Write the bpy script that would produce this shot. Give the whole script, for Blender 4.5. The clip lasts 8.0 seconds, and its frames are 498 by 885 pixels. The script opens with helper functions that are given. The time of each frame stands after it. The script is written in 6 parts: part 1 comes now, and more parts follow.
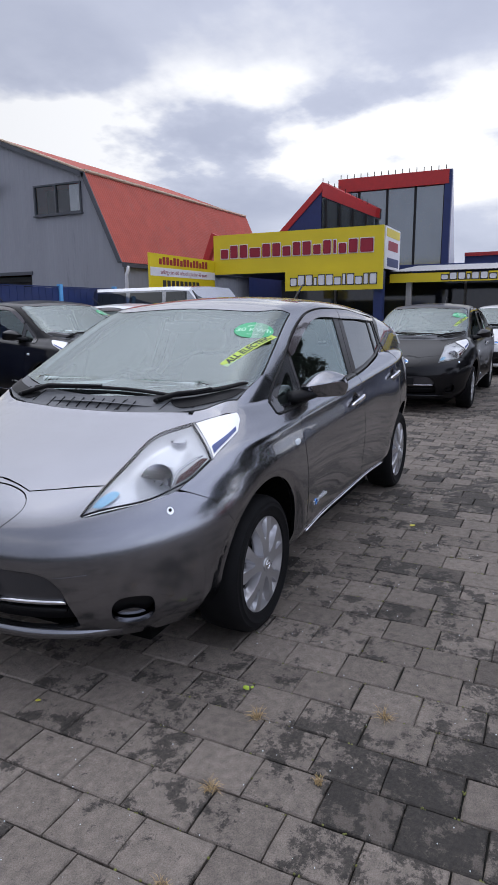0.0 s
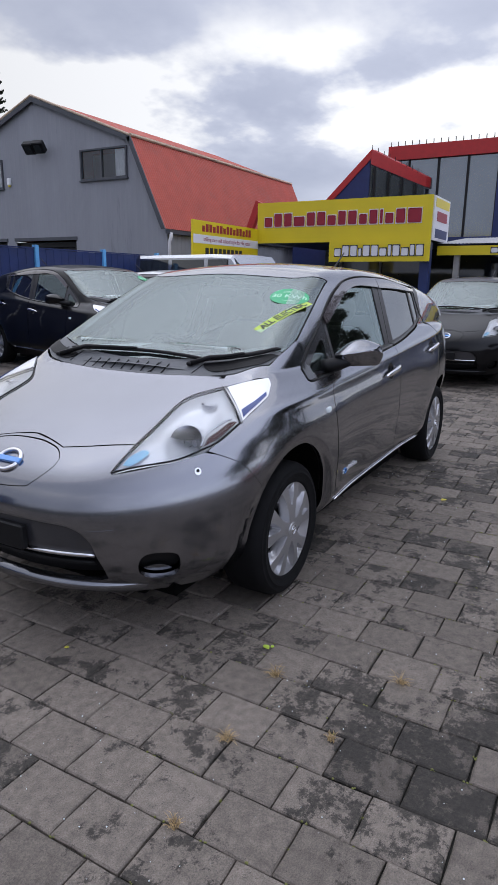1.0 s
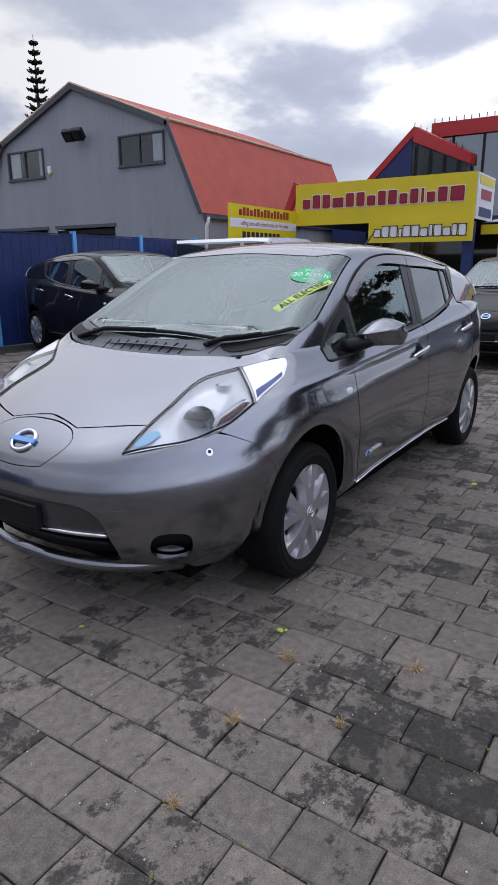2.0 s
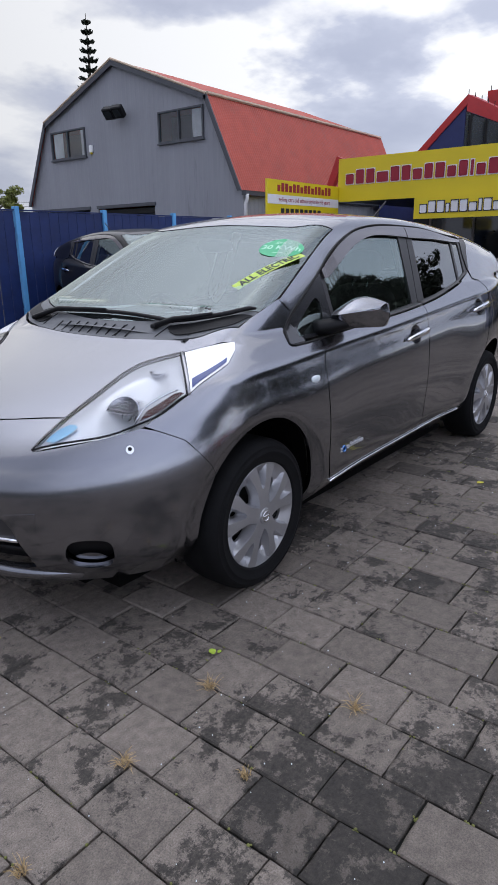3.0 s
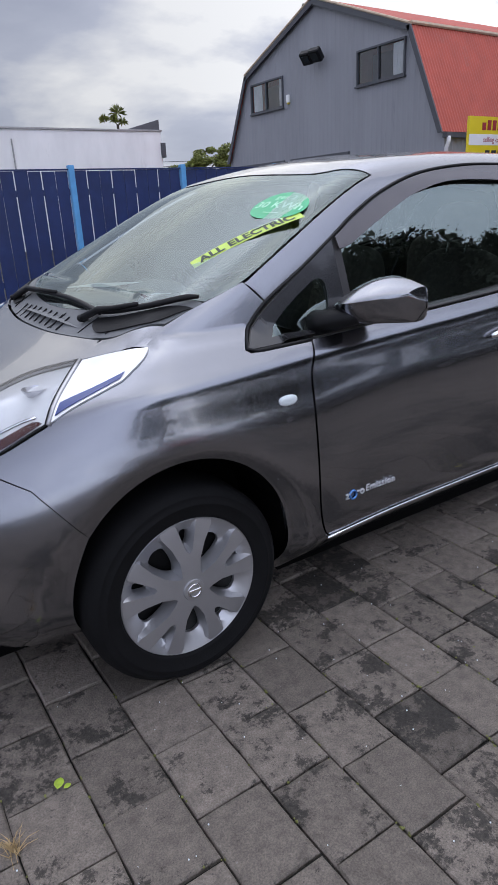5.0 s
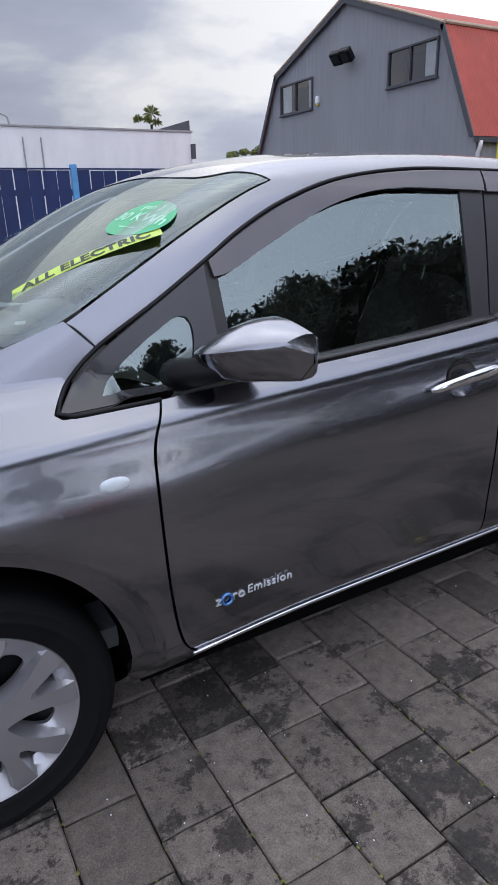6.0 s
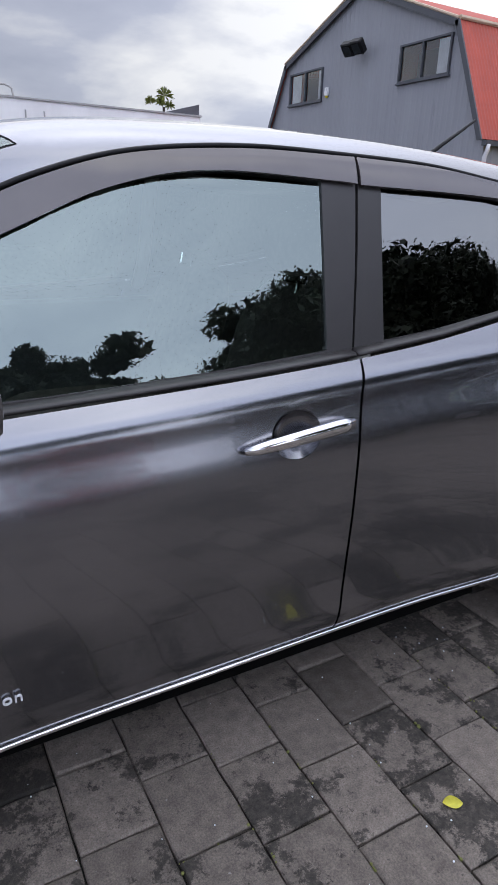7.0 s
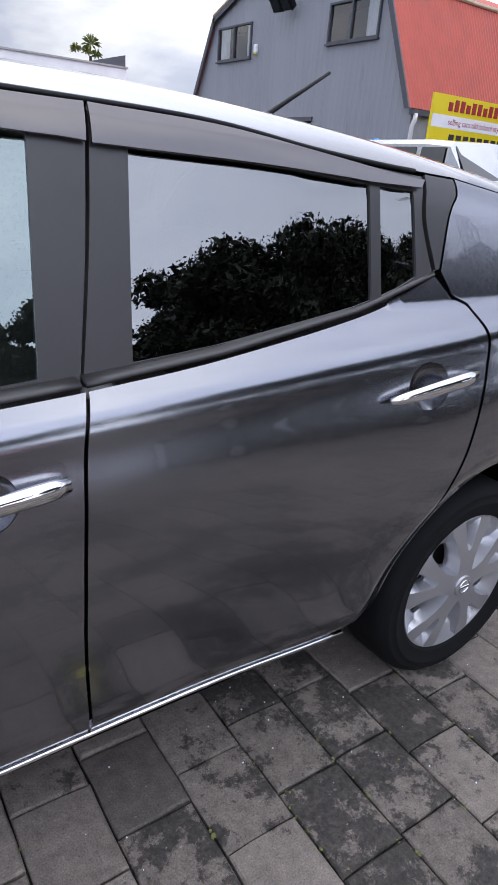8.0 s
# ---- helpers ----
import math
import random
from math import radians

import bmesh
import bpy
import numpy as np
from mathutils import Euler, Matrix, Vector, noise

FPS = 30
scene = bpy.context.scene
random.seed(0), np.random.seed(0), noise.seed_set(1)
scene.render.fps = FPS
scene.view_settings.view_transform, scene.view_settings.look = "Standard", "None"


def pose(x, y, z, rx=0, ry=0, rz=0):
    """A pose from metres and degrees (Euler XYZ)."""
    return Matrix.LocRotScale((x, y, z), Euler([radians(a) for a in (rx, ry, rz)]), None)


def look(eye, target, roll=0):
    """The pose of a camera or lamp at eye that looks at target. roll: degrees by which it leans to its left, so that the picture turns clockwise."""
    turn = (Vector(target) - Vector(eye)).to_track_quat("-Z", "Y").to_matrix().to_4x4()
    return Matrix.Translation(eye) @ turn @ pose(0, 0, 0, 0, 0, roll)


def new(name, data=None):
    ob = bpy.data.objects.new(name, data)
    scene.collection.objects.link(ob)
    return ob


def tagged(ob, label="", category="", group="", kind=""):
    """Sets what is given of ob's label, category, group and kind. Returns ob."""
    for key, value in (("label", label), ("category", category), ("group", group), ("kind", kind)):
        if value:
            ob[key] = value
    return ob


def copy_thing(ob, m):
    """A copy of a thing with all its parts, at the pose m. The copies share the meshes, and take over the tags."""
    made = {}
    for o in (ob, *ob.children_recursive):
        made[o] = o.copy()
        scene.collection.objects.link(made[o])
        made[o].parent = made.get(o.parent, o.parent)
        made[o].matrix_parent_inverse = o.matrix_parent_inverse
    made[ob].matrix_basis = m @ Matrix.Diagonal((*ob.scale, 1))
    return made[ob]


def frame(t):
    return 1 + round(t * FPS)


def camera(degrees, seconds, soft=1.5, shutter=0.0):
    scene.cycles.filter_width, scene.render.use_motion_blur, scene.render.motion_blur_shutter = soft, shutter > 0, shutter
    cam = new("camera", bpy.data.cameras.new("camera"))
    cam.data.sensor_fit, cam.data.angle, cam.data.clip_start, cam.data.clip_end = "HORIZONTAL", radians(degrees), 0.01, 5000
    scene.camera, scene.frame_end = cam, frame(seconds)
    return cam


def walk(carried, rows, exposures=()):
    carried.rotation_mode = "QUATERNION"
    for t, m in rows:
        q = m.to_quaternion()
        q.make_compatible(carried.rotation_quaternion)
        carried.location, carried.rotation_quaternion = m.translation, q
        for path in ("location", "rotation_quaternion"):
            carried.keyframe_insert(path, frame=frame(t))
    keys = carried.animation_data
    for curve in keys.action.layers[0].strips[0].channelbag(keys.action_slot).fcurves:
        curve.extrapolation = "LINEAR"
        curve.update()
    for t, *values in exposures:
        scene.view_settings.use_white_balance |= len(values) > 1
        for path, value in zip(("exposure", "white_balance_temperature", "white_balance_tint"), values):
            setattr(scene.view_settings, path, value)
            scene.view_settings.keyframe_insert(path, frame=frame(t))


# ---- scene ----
cam = camera(42.7, 8.0, soft=1.0)
PATH = [
    (0, (3.862, 2.004, 1.458), (2.1, 1.15, 1.053), -0.6),
    (0.5, (3.881, 2.031, 1.446), (2.173, 1.096, 0.987), 0.5),
    (1, (3.871, 2.05, 1.433), (2.181, 1.1, 0.942), 0.7),
    (1.5, (3.859, 2.068, 1.42), (2.191, 1.092, 0.907), 0.3),
    (1.7, (3.852, 2.088, 1.413), (2.204, 1.082, 0.891), -0.0),
    (2.8, (3.376, 2.257, 1.375), (1.851, 1.099, 0.797), -0.6),
    (3, (3.271, 2.296, 1.367), (1.766, 1.119, 0.778), -0.8),
    (3.5, (2.987, 2.401, 1.353), (1.551, 1.16, 0.722), -0.8),
    (4, (2.66, 2.358, 1.322), (1.294, 1.058, 0.656), -0.2),
    (4.2, (2.531, 2.315, 1.347), (1.201, 0.983, 0.669), -0.0),
    (5.3, (1.862, 2.318, 1.359), (0.924, 0.692, 0.672), -2.9),
    (5.5, (1.716, 2.257, 1.339), (0.783, 0.625, 0.655), -2.3),
    (6, (1.369, 2.113, 1.367), (0.437, 0.481, 0.682), -1.7),
    (6.5, (1.026, 2.02, 1.359), (0.101, 0.386, 0.669), -0.3),
    (6.8, (0.797, 1.965, 1.373), (-0.122, 0.337, 0.661), 1.2),
    (7, (0.664, 1.929, 1.357), (-0.262, 0.304, 0.649), 2.2),
    (7.5, (0.382, 1.808, 1.375), (-0.574, 0.217, 0.631), 3.2),
    (8, (0.094, 1.755, 1.384), (-0.98, 0.265, 0.593), 4.8),
]
# the clip's camera brightens its picture as it nears the dark flank
STOPS = [(0, .17), (1.5, .15), (3, .22), (4, .32), (5.5, .34), (6.5, .42), (7.2, .58), (8, .82)]
walk(cam, [(t, look(eye, target, roll)) for t, eye, target, roll in PATH], STOPS)

# ---- world and light ----
SUN_AZ, SUN_EL = radians(245), radians(60)


def build_world():
    world = bpy.data.worlds.new("overcast_sky")
    scene.world = world
    world.use_nodes = True
    t = world.node_tree
    t.nodes.clear()
    N = lambda kind, **kw: node(t, kind, **kw)
    sky = N("ShaderNodeTexSky")
    sky.sky_type, sky.sun_disc, sky.sun_elevation, sky.sun_rotation = "NISHITA", False, SUN_EL, radians(90) - SUN_AZ
    dim = N("ShaderNodeVectorMath", operation="SCALE")
    dim.inputs["Scale"].default_value = .1
    t.links.new(sky.outputs[0], dim.inputs[0])
    way = N("ShaderNodeTexCoord")
    split = N("ShaderNodeSeparateXYZ")
    t.links.new(way.outputs["Generated"], split.inputs[0])
    up = math_node(t, "MAXIMUM", split.outputs[2], 0.0)
    lift = math_node(t, "ADD", up, .22)
    px, py = math_node(t, "DIVIDE", split.outputs[0], lift), math_node(t, "DIVIDE", split.outputs[1], lift)
    flat = N("ShaderNodeCombineXYZ")
    t.links.new(px, flat.inputs[0])
    t.links.new(py, flat.inputs[1])
    shift = N("ShaderNodeVectorMath", operation="ADD")
    shift.inputs[1].default_value = CLOUD_SHIFT
    t.links.new(flat.outputs[0], shift.inputs[0])
    big = N("ShaderNodeTexNoise")
    big.inputs["Scale"].default_value, big.inputs["Detail"].default_value, big.inputs["Roughness"].default_value = .75, 7.0, .52
    big.inputs["Distortion"].default_value = .35
    fine = N("ShaderNodeTexNoise")
    fine.inputs["Scale"].default_value, fine.inputs["Detail"].default_value = 2.2, 6.0
    for n in (big, fine):
        t.links.new(shift.outputs[0], n.inputs["Vector"])
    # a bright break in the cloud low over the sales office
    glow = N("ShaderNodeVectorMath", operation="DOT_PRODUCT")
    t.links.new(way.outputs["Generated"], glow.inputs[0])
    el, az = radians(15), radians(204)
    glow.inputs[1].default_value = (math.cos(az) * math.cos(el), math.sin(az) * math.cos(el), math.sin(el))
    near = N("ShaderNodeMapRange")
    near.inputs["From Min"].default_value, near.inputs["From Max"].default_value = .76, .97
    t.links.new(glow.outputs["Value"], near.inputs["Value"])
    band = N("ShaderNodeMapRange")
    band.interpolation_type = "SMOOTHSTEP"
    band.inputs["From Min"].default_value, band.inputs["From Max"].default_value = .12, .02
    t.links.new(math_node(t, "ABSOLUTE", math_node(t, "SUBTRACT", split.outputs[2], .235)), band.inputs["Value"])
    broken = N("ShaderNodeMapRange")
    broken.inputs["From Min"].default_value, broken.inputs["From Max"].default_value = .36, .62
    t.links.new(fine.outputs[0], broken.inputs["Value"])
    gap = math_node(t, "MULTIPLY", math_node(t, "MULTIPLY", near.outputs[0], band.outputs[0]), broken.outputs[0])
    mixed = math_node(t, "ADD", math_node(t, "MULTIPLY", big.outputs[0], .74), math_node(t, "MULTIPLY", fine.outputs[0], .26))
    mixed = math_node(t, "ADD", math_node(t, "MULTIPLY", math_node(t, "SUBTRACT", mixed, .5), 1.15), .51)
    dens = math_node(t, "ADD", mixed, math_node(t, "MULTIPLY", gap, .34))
    ramp = N("ShaderNodeValToRGB")
    r = ramp.color_ramp
    r.elements[0].position, r.elements[0].color = .36, (.46, .5, .65, 1)
    r.elements[1].position, r.elements[1].color = .7, (1.1, 1.11, 1.15, 1)
    for at, c in ((.48, (.53, .57, .72, 1)), (.57, (.62, .66, .81, 1))):
        e = r.elements.new(at)
        e.color = c
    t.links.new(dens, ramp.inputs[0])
    cover = N("ShaderNodeMix", data_type="RGBA")
    cover.inputs[0].default_value = .93
    t.links.new(dim.outputs[0], cover.inputs[6])
    t.links.new(ramp.outputs[0], cover.inputs[7])
    back = N("ShaderNodeBackground")
    back.inputs[1].default_value = SKY_POWER
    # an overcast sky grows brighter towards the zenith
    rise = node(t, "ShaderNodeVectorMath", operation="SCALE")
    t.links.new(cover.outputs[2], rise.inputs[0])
    # unseen street side brightened to lift flank reflections, far side dimmed; glow round hidden sun
    lobe = N("ShaderNodeVectorMath", operation="DOT_PRODUCT")
    t.links.new(way.outputs["Generated"], lobe.inputs[0])
    lobe.inputs[1].default_value = (math.cos(SUN_AZ) * math.cos(SUN_EL), math.sin(SUN_AZ) * math.cos(SUN_EL), math.sin(SUN_EL))
    veil = N("ShaderNodeMapRange")
    veil.interpolation_type = "SMOOTHERSTEP"
    veil.inputs["From Min"].default_value, veil.inputs["From Max"].default_value = .74, 1.0
    veil.inputs["To Min"].default_value, veil.inputs["To Max"].default_value = 0.0, .9
    t.links.new(lobe.outputs["Value"], veil.inputs["Value"])
    street = math_node(t, "ADD", math_node(t, "MULTIPLY", math_node(t, "MAXIMUM", split.outputs[1], 0.0), 1.45), math_node(t, "ADD", math_node(t, "MULTIPLY", math_node(t, "POWER", math_node(t, "MINIMUM", split.outputs[1], 0.0), 3.0), .48), 1.0))
    thin = math_node(t, "ADD", street, veil.outputs[0])
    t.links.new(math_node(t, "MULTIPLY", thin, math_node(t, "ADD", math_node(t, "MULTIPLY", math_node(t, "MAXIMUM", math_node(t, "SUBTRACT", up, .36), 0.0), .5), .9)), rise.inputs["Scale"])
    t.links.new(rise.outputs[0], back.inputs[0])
    out = N("ShaderNodeOutputWorld")
    t.links.new(back.outputs[0], out.inputs[0])


def node(tree, kind, operation="", data_type=""):
    n = tree.nodes.new(kind)
    if operation:
        n.operation = operation
    if data_type:
        n.data_type = data_type
    return n


def math_node(tree, op, a, b=None):
    n = tree.nodes.new("ShaderNodeMath")
    n.operation = op
    for i, v in enumerate((a, b)):
        if v is None:
            continue
        if isinstance(v, (int, float)):
            n.inputs[i].default_value = v
        else:
            tree.links.new(v, n.inputs[i])
    return n.outputs[0]


CLOUD_SHIFT, SKY_POWER = (3.1, 1.7, 0.4), 1.0
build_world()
sun = new("sun", bpy.data.lights.new("sun", "SUN"))
sun.data.energy, sun.data.angle, sun.data.color = .6, radians(90), (1.0, .97, .93)
sun.matrix_world = look((0, 0, 30), (-30 * math.cos(SUN_AZ) * math.cos(SUN_EL), -30 * math.sin(SUN_AZ) * math.cos(SUN_EL), 30 - 30 * math.sin(SUN_EL)))


# ---- materials ----
def material(name, color, rough=.6, metal=0.0, vary=.15, scale=6.0, stain=0.0, stain_color=(.03, .03, .03), stain_scale=2.0, bump=0.0, bump_scale=60.0, coat=0.0, spec=.5, pieces=0.0, streak=0.0):
    """A painted, stony or metal surface with grain, stains and relief in metres of the world."""
    m = bpy.data.materials.new(name)
    m.use_nodes = True
    t = m.node_tree
    b = t.nodes["Principled BSDF"]
    b.inputs["Roughness"].default_value, b.inputs["Metallic"].default_value = rough, metal
    b.inputs["Coat Weight"].default_value, b.inputs["Coat Roughness"].default_value = coat, .03
    b.inputs["Specular IOR Level"].default_value = spec
    geo = node(t, "ShaderNodeNewGeometry")
    place = geo.outputs["Position"]
    if streak:
        mp = node(t, "ShaderNodeMapping")
        mp.inputs["Scale"].default_value = (1, 1, streak)
        t.links.new(place, mp.inputs[0])
        place = mp.outputs[0]
    no = node(t, "ShaderNodeTexNoise")
    no.inputs["Scale"].default_value, no.inputs["Detail"].default_value, no.inputs["Roughness"].default_value = scale, 6.0, .6
    t.links.new(place, no.inputs["Vector"])
    rgb = node(t, "ShaderNodeRGB")
    rgb.outputs[0].default_value = (*color, 1)
    gain = node(t, "ShaderNodeMapRange")
    gain.inputs["From Min"].default_value, gain.inputs["From Max"].default_value = .3, .7
    gain.inputs["To Min"].default_value, gain.inputs["To Max"].default_value = 1 - vary, 1 + vary
    t.links.new(no.outputs[0], gain.inputs["Value"])
    factor = gain.outputs[0]
    if pieces:
        ob = node(t, "ShaderNodeObjectInfo")
        each = math_node(t, "FRACT", math_node(t, "ADD", ob.outputs["Random"], geo.outputs["Random Per Island"]))
        factor = math_node(t, "MULTIPLY", factor, math_node(t, "ADD", math_node(t, "MULTIPLY", each, 2 * pieces), 1 - pieces))
    mul = node(t, "ShaderNodeVectorMath", operation="SCALE")
    t.links.new(rgb.outputs[0], mul.inputs[0])
    t.links.new(factor, mul.inputs["Scale"])
    result = mul.outputs[0]
    if stain:
        st = node(t, "ShaderNodeTexNoise")
        st.inputs["Scale"].default_value, st.inputs["Detail"].default_value, st.inputs["Roughness"].default_value = stain_scale, 9.0, .68
        t.links.new(place, st.inputs["Vector"])
        lim = node(t, "ShaderNodeMapRange")
        lim.inputs["From Min"].default_value, lim.inputs["From Max"].default_value = .62 - .2 * stain, .7 - .2 * stain
        lim.inputs["To Max"].default_value = .85
        t.links.new(st.outputs[0], lim.inputs["Value"])
        mix = node(t, "ShaderNodeMix", data_type="RGBA")
        t.links.new(lim.outputs[0], mix.inputs[0])
        t.links.new(result, mix.inputs[6])
        mix.inputs[7].default_value = (*stain_color, 1)
        result = mix.outputs[2]
    t.links.new(result, b.inputs["Base Color"])
    if bump:
        fine = node(t, "ShaderNodeTexNoise")
        fine.inputs["Scale"].default_value, fine.inputs["Detail"].default_value = bump_scale, 5.0
        t.links.new(geo.outputs["Position"], fine.inputs["Vector"])
        bp = node(t, "ShaderNodeBump")
        bp.inputs["Strength"].default_value, bp.inputs["Distance"].default_value = bump, .01
        t.links.new(fine.outputs[0], bp.inputs["Height"])
        t.links.new(bp.outputs[0], b.inputs["Normal"])
    return m


def glass(name, tint, ior=1.5, rough=0.0, sheen=(1, 1, 1)):
    """A thin pane: clear through its tint, with a mirror's share by angle."""
    m = bpy.data.materials.new(name)
    m.use_nodes = True
    t = m.node_tree
    t.nodes.clear()
    clear, gloss = node(t, "ShaderNodeBsdfTransparent"), node(t, "ShaderNodeBsdfGlossy")
    clear.inputs[0].default_value = (*tint, 1)
    gloss.inputs["Roughness"].default_value = rough
    gloss.inputs[0].default_value = (*sheen, 1)
    fr = node(t, "ShaderNodeFresnel")
    fr.inputs[0].default_value = ior
    mix, out = node(t, "ShaderNodeMixShader"), node(t, "ShaderNodeOutputMaterial")
    t.links.new(fr.outputs[0], mix.inputs[0])
    t.links.new(clear.outputs[0], mix.inputs[1])
    t.links.new(gloss.outputs[0], mix.inputs[2])
    t.links.new(mix.outputs[0], out.inputs[0])
    return m


def car_paint(name, color, flake):
    m = material(name, color, rough=.2, metal=1.0, vary=.04, scale=3, coat=.85)
    t = m.node_tree
    b = t.nodes["Principled BSDF"]
    b.inputs["Coat IOR"].default_value, b.inputs["Coat Roughness"].default_value = 1.55, .02
    v = node(t, "ShaderNodeTexVoronoi")
    v.inputs["Scale"].default_value = 900
    geo = node(t, "ShaderNodeNewGeometry")
    t.links.new(geo.outputs["Position"], v.inputs["Vector"])
    bp = node(t, "ShaderNodeBump")
    bp.inputs["Strength"].default_value, bp.inputs["Distance"].default_value = flake, .001
    t.links.new(v.outputs["Distance"], bp.inputs["Height"])
    t.links.new(bp.outputs[0], b.inputs["Normal"])
    return m


GREY_PAINT = car_paint("grey_metallic_paint", (.222, .227, .25), .03)
BLACK_PAINT = material("black_car_paint", (.004, .004, .005), rough=.3, vary=.1, coat=.4, spec=.1)
WHITE_PAINT = material("white_car_paint", (.72, .72, .72), rough=.35, vary=.03, coat=1.0)
RED_PAINT = material("red_car_paint", (.22, .012, .012), rough=.35, vary=.05, coat=1.0)
SILVER_PAINT = car_paint("silver_paint", (.42, .43, .45), .1)
TRIM = material("black_plastic_trim", (.006, .006, .007), rough=.5, spec=.25, vary=.2, bump=.05, bump_scale=400)
GLOSS_TRIM = material("gloss_black_trim", (.018, .018, .02), rough=.22, vary=.1, coat=.5)
VISOR = material("smoked_acrylic", (.07, .058, .06), rough=.12, vary=.1, coat=1.0)
PILLAR = material("matt_black_film", (.03, .028, .028), rough=.35, vary=.15)
RUBBER = material("tyre_rubber", (.004, .004, .0045), rough=.8, spec=.2, vary=.3, scale=14, bump=.12, bump_scale=200)
LINER = material("wheel_arch_liner", (.003, .003, .003), rough=.95, spec=.05)
CHROME = material("chrome", (.82, .82, .84), rough=.06, metal=1.0, vary=.03)
CAP_SILVER = material("hubcap_silver_paint", (.43, .43, .445), rough=.34, metal=.75, vary=.06, coat=.3)
DARK_METAL = material("dark_steel", (.02, .02, .02), rough=.6, metal=.5)
LAMP_CHROME = material("lamp_reflector", (.62, .62, .65), rough=.16, metal=.95)
LAMP_WHITE = material("lamp_bezel", (.78, .79, .81), rough=.25, metal=.3)
BLUE_TRIM = material("blue_lamp_insert", (.008, .03, .17), rough=.25, coat=.4)
ICE_TRIM = material("pale_blue_lamp_insert", (.25, .55, .75), rough=.2, coat=1.0)
RED_LENS = material("dark_red_lens", (.05, .008, .008), rough=.25, spec=.3, coat=.2)
CLEAR = glass("clear_lens", (.93, .94, .95), 1.45)
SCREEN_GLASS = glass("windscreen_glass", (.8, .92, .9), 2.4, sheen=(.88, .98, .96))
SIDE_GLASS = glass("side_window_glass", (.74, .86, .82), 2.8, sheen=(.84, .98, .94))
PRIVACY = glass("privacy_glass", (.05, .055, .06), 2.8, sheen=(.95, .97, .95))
FABRIC = material("grey_seat_fabric", (.16, .15, .14), rough=.9, vary=.2, scale=40, bump=.15, bump_scale=500)
DASH = material("grey_dashboard", (.15, .155, .16), rough=.6, vary=.1, bump=.1, bump_scale=500)
PAPER = material("paper", (.7, .76, .78), rough=.7, vary=.05)
GREEN_STICKER = material("green_sticker", (.03, .42, .17), rough=.4, vary=.05)
MINT_PRINT = material("pale_green_print", (.45, .8, .6), rough=.5, vary=.02)
LIME_STICKER = material("lime_sticker", (.5, .68, .08), rough=.4, vary=.05)
DARK_PRINT = material("dark_print", (.015, .03, .02), rough=.5, vary=.05)
BRIGHT_BADGE = material("bright_badge_silver", (.75, .76, .78), rough=.3, metal=.2)
BLUE_BADGE = material("blue_badge", (.1, .28, .65), rough=.15, metal=.6, coat=1.0)

# ---- shapes ----
import functools

from mathutils.geometry import delaunay_2d_cdt


def part(name, bm, mat, parent=None, label="", smooth=False, crease=0):
    """Link a bmesh as one mesh object under a thing or a part; crease: the angle past which edges stay sharp."""
    for e in bm.edges if crease else ():
        e.smooth = len(e.link_faces) == 2 and e.calc_face_angle(0) < radians(crease)
    me = bpy.data.meshes.new(name)
    bm.to_mesh(me)
    bm.free()
    if smooth:
        me.polygons.foreach_set("use_smooth", [True] * len(me.polygons))
    me.materials.append(mat)
    ob = new(name, me)
    ob.parent = parent
    return tagged(ob, label)


def thing(name, label, category, at=(0, 0, 0), turn=0, group="", kind=""):
    ob = new(name)
    ob.empty_display_size = .1
    ob.matrix_basis = pose(*at, 0, 0, turn)
    return tagged(ob, label, category, group, kind)


def box(bm, x0, x1, y0, y1, z0, z1, bevel=0.0, seg=1):
    v = [bm.verts.new((x, y, z)) for x in (x0, x1) for y in (y0, y1) for z in (z0, z1)]
    fs = [bm.faces.new([v[i] for i in q]) for q in ((0, 1, 3, 2), (4, 6, 7, 5), (0, 4, 5, 1), (2, 3, 7, 6), (0, 2, 6, 4), (1, 5, 7, 3))]
    if bevel:
        es = list({e for f in fs for e in f.edges})
        bmesh.ops.bevel(bm, geom=es, offset=bevel, segments=seg, affect="EDGES", profile=.5)
    return bm


def boxed(*a, **k):
    return box(bmesh.new(), *a, **k)


def tube(bm, pts, r, n=8, caps=True):
    """A round bar along points; r is one radius or one per point."""
    pts = [Vector(p) for p in pts]
    rs = r if isinstance(r, (list, tuple)) else [r] * len(pts)
    rings = []
    for i, p in enumerate(pts):
        d = (pts[min(i + 1, len(pts) - 1)] - pts[max(i - 1, 0)]).normalized()
        a = d.orthogonal().normalized()
        if i and rings:
            a = (last - d * last.dot(d)).normalized()
        last = a
        b = d.cross(a)
        rings.append([bm.verts.new(p + rs[i] * (a * math.cos(2 * math.pi * j / n) + b * math.sin(2 * math.pi * j / n))) for j in range(n)])
    for q, w in zip(rings, rings[1:]):
        for j in range(n):
            bm.faces.new((q[j], q[(j + 1) % n], w[(j + 1) % n], w[j]))
    if caps:
        bm.faces.new(rings[0][::-1])
        bm.faces.new(rings[-1])
    return bm


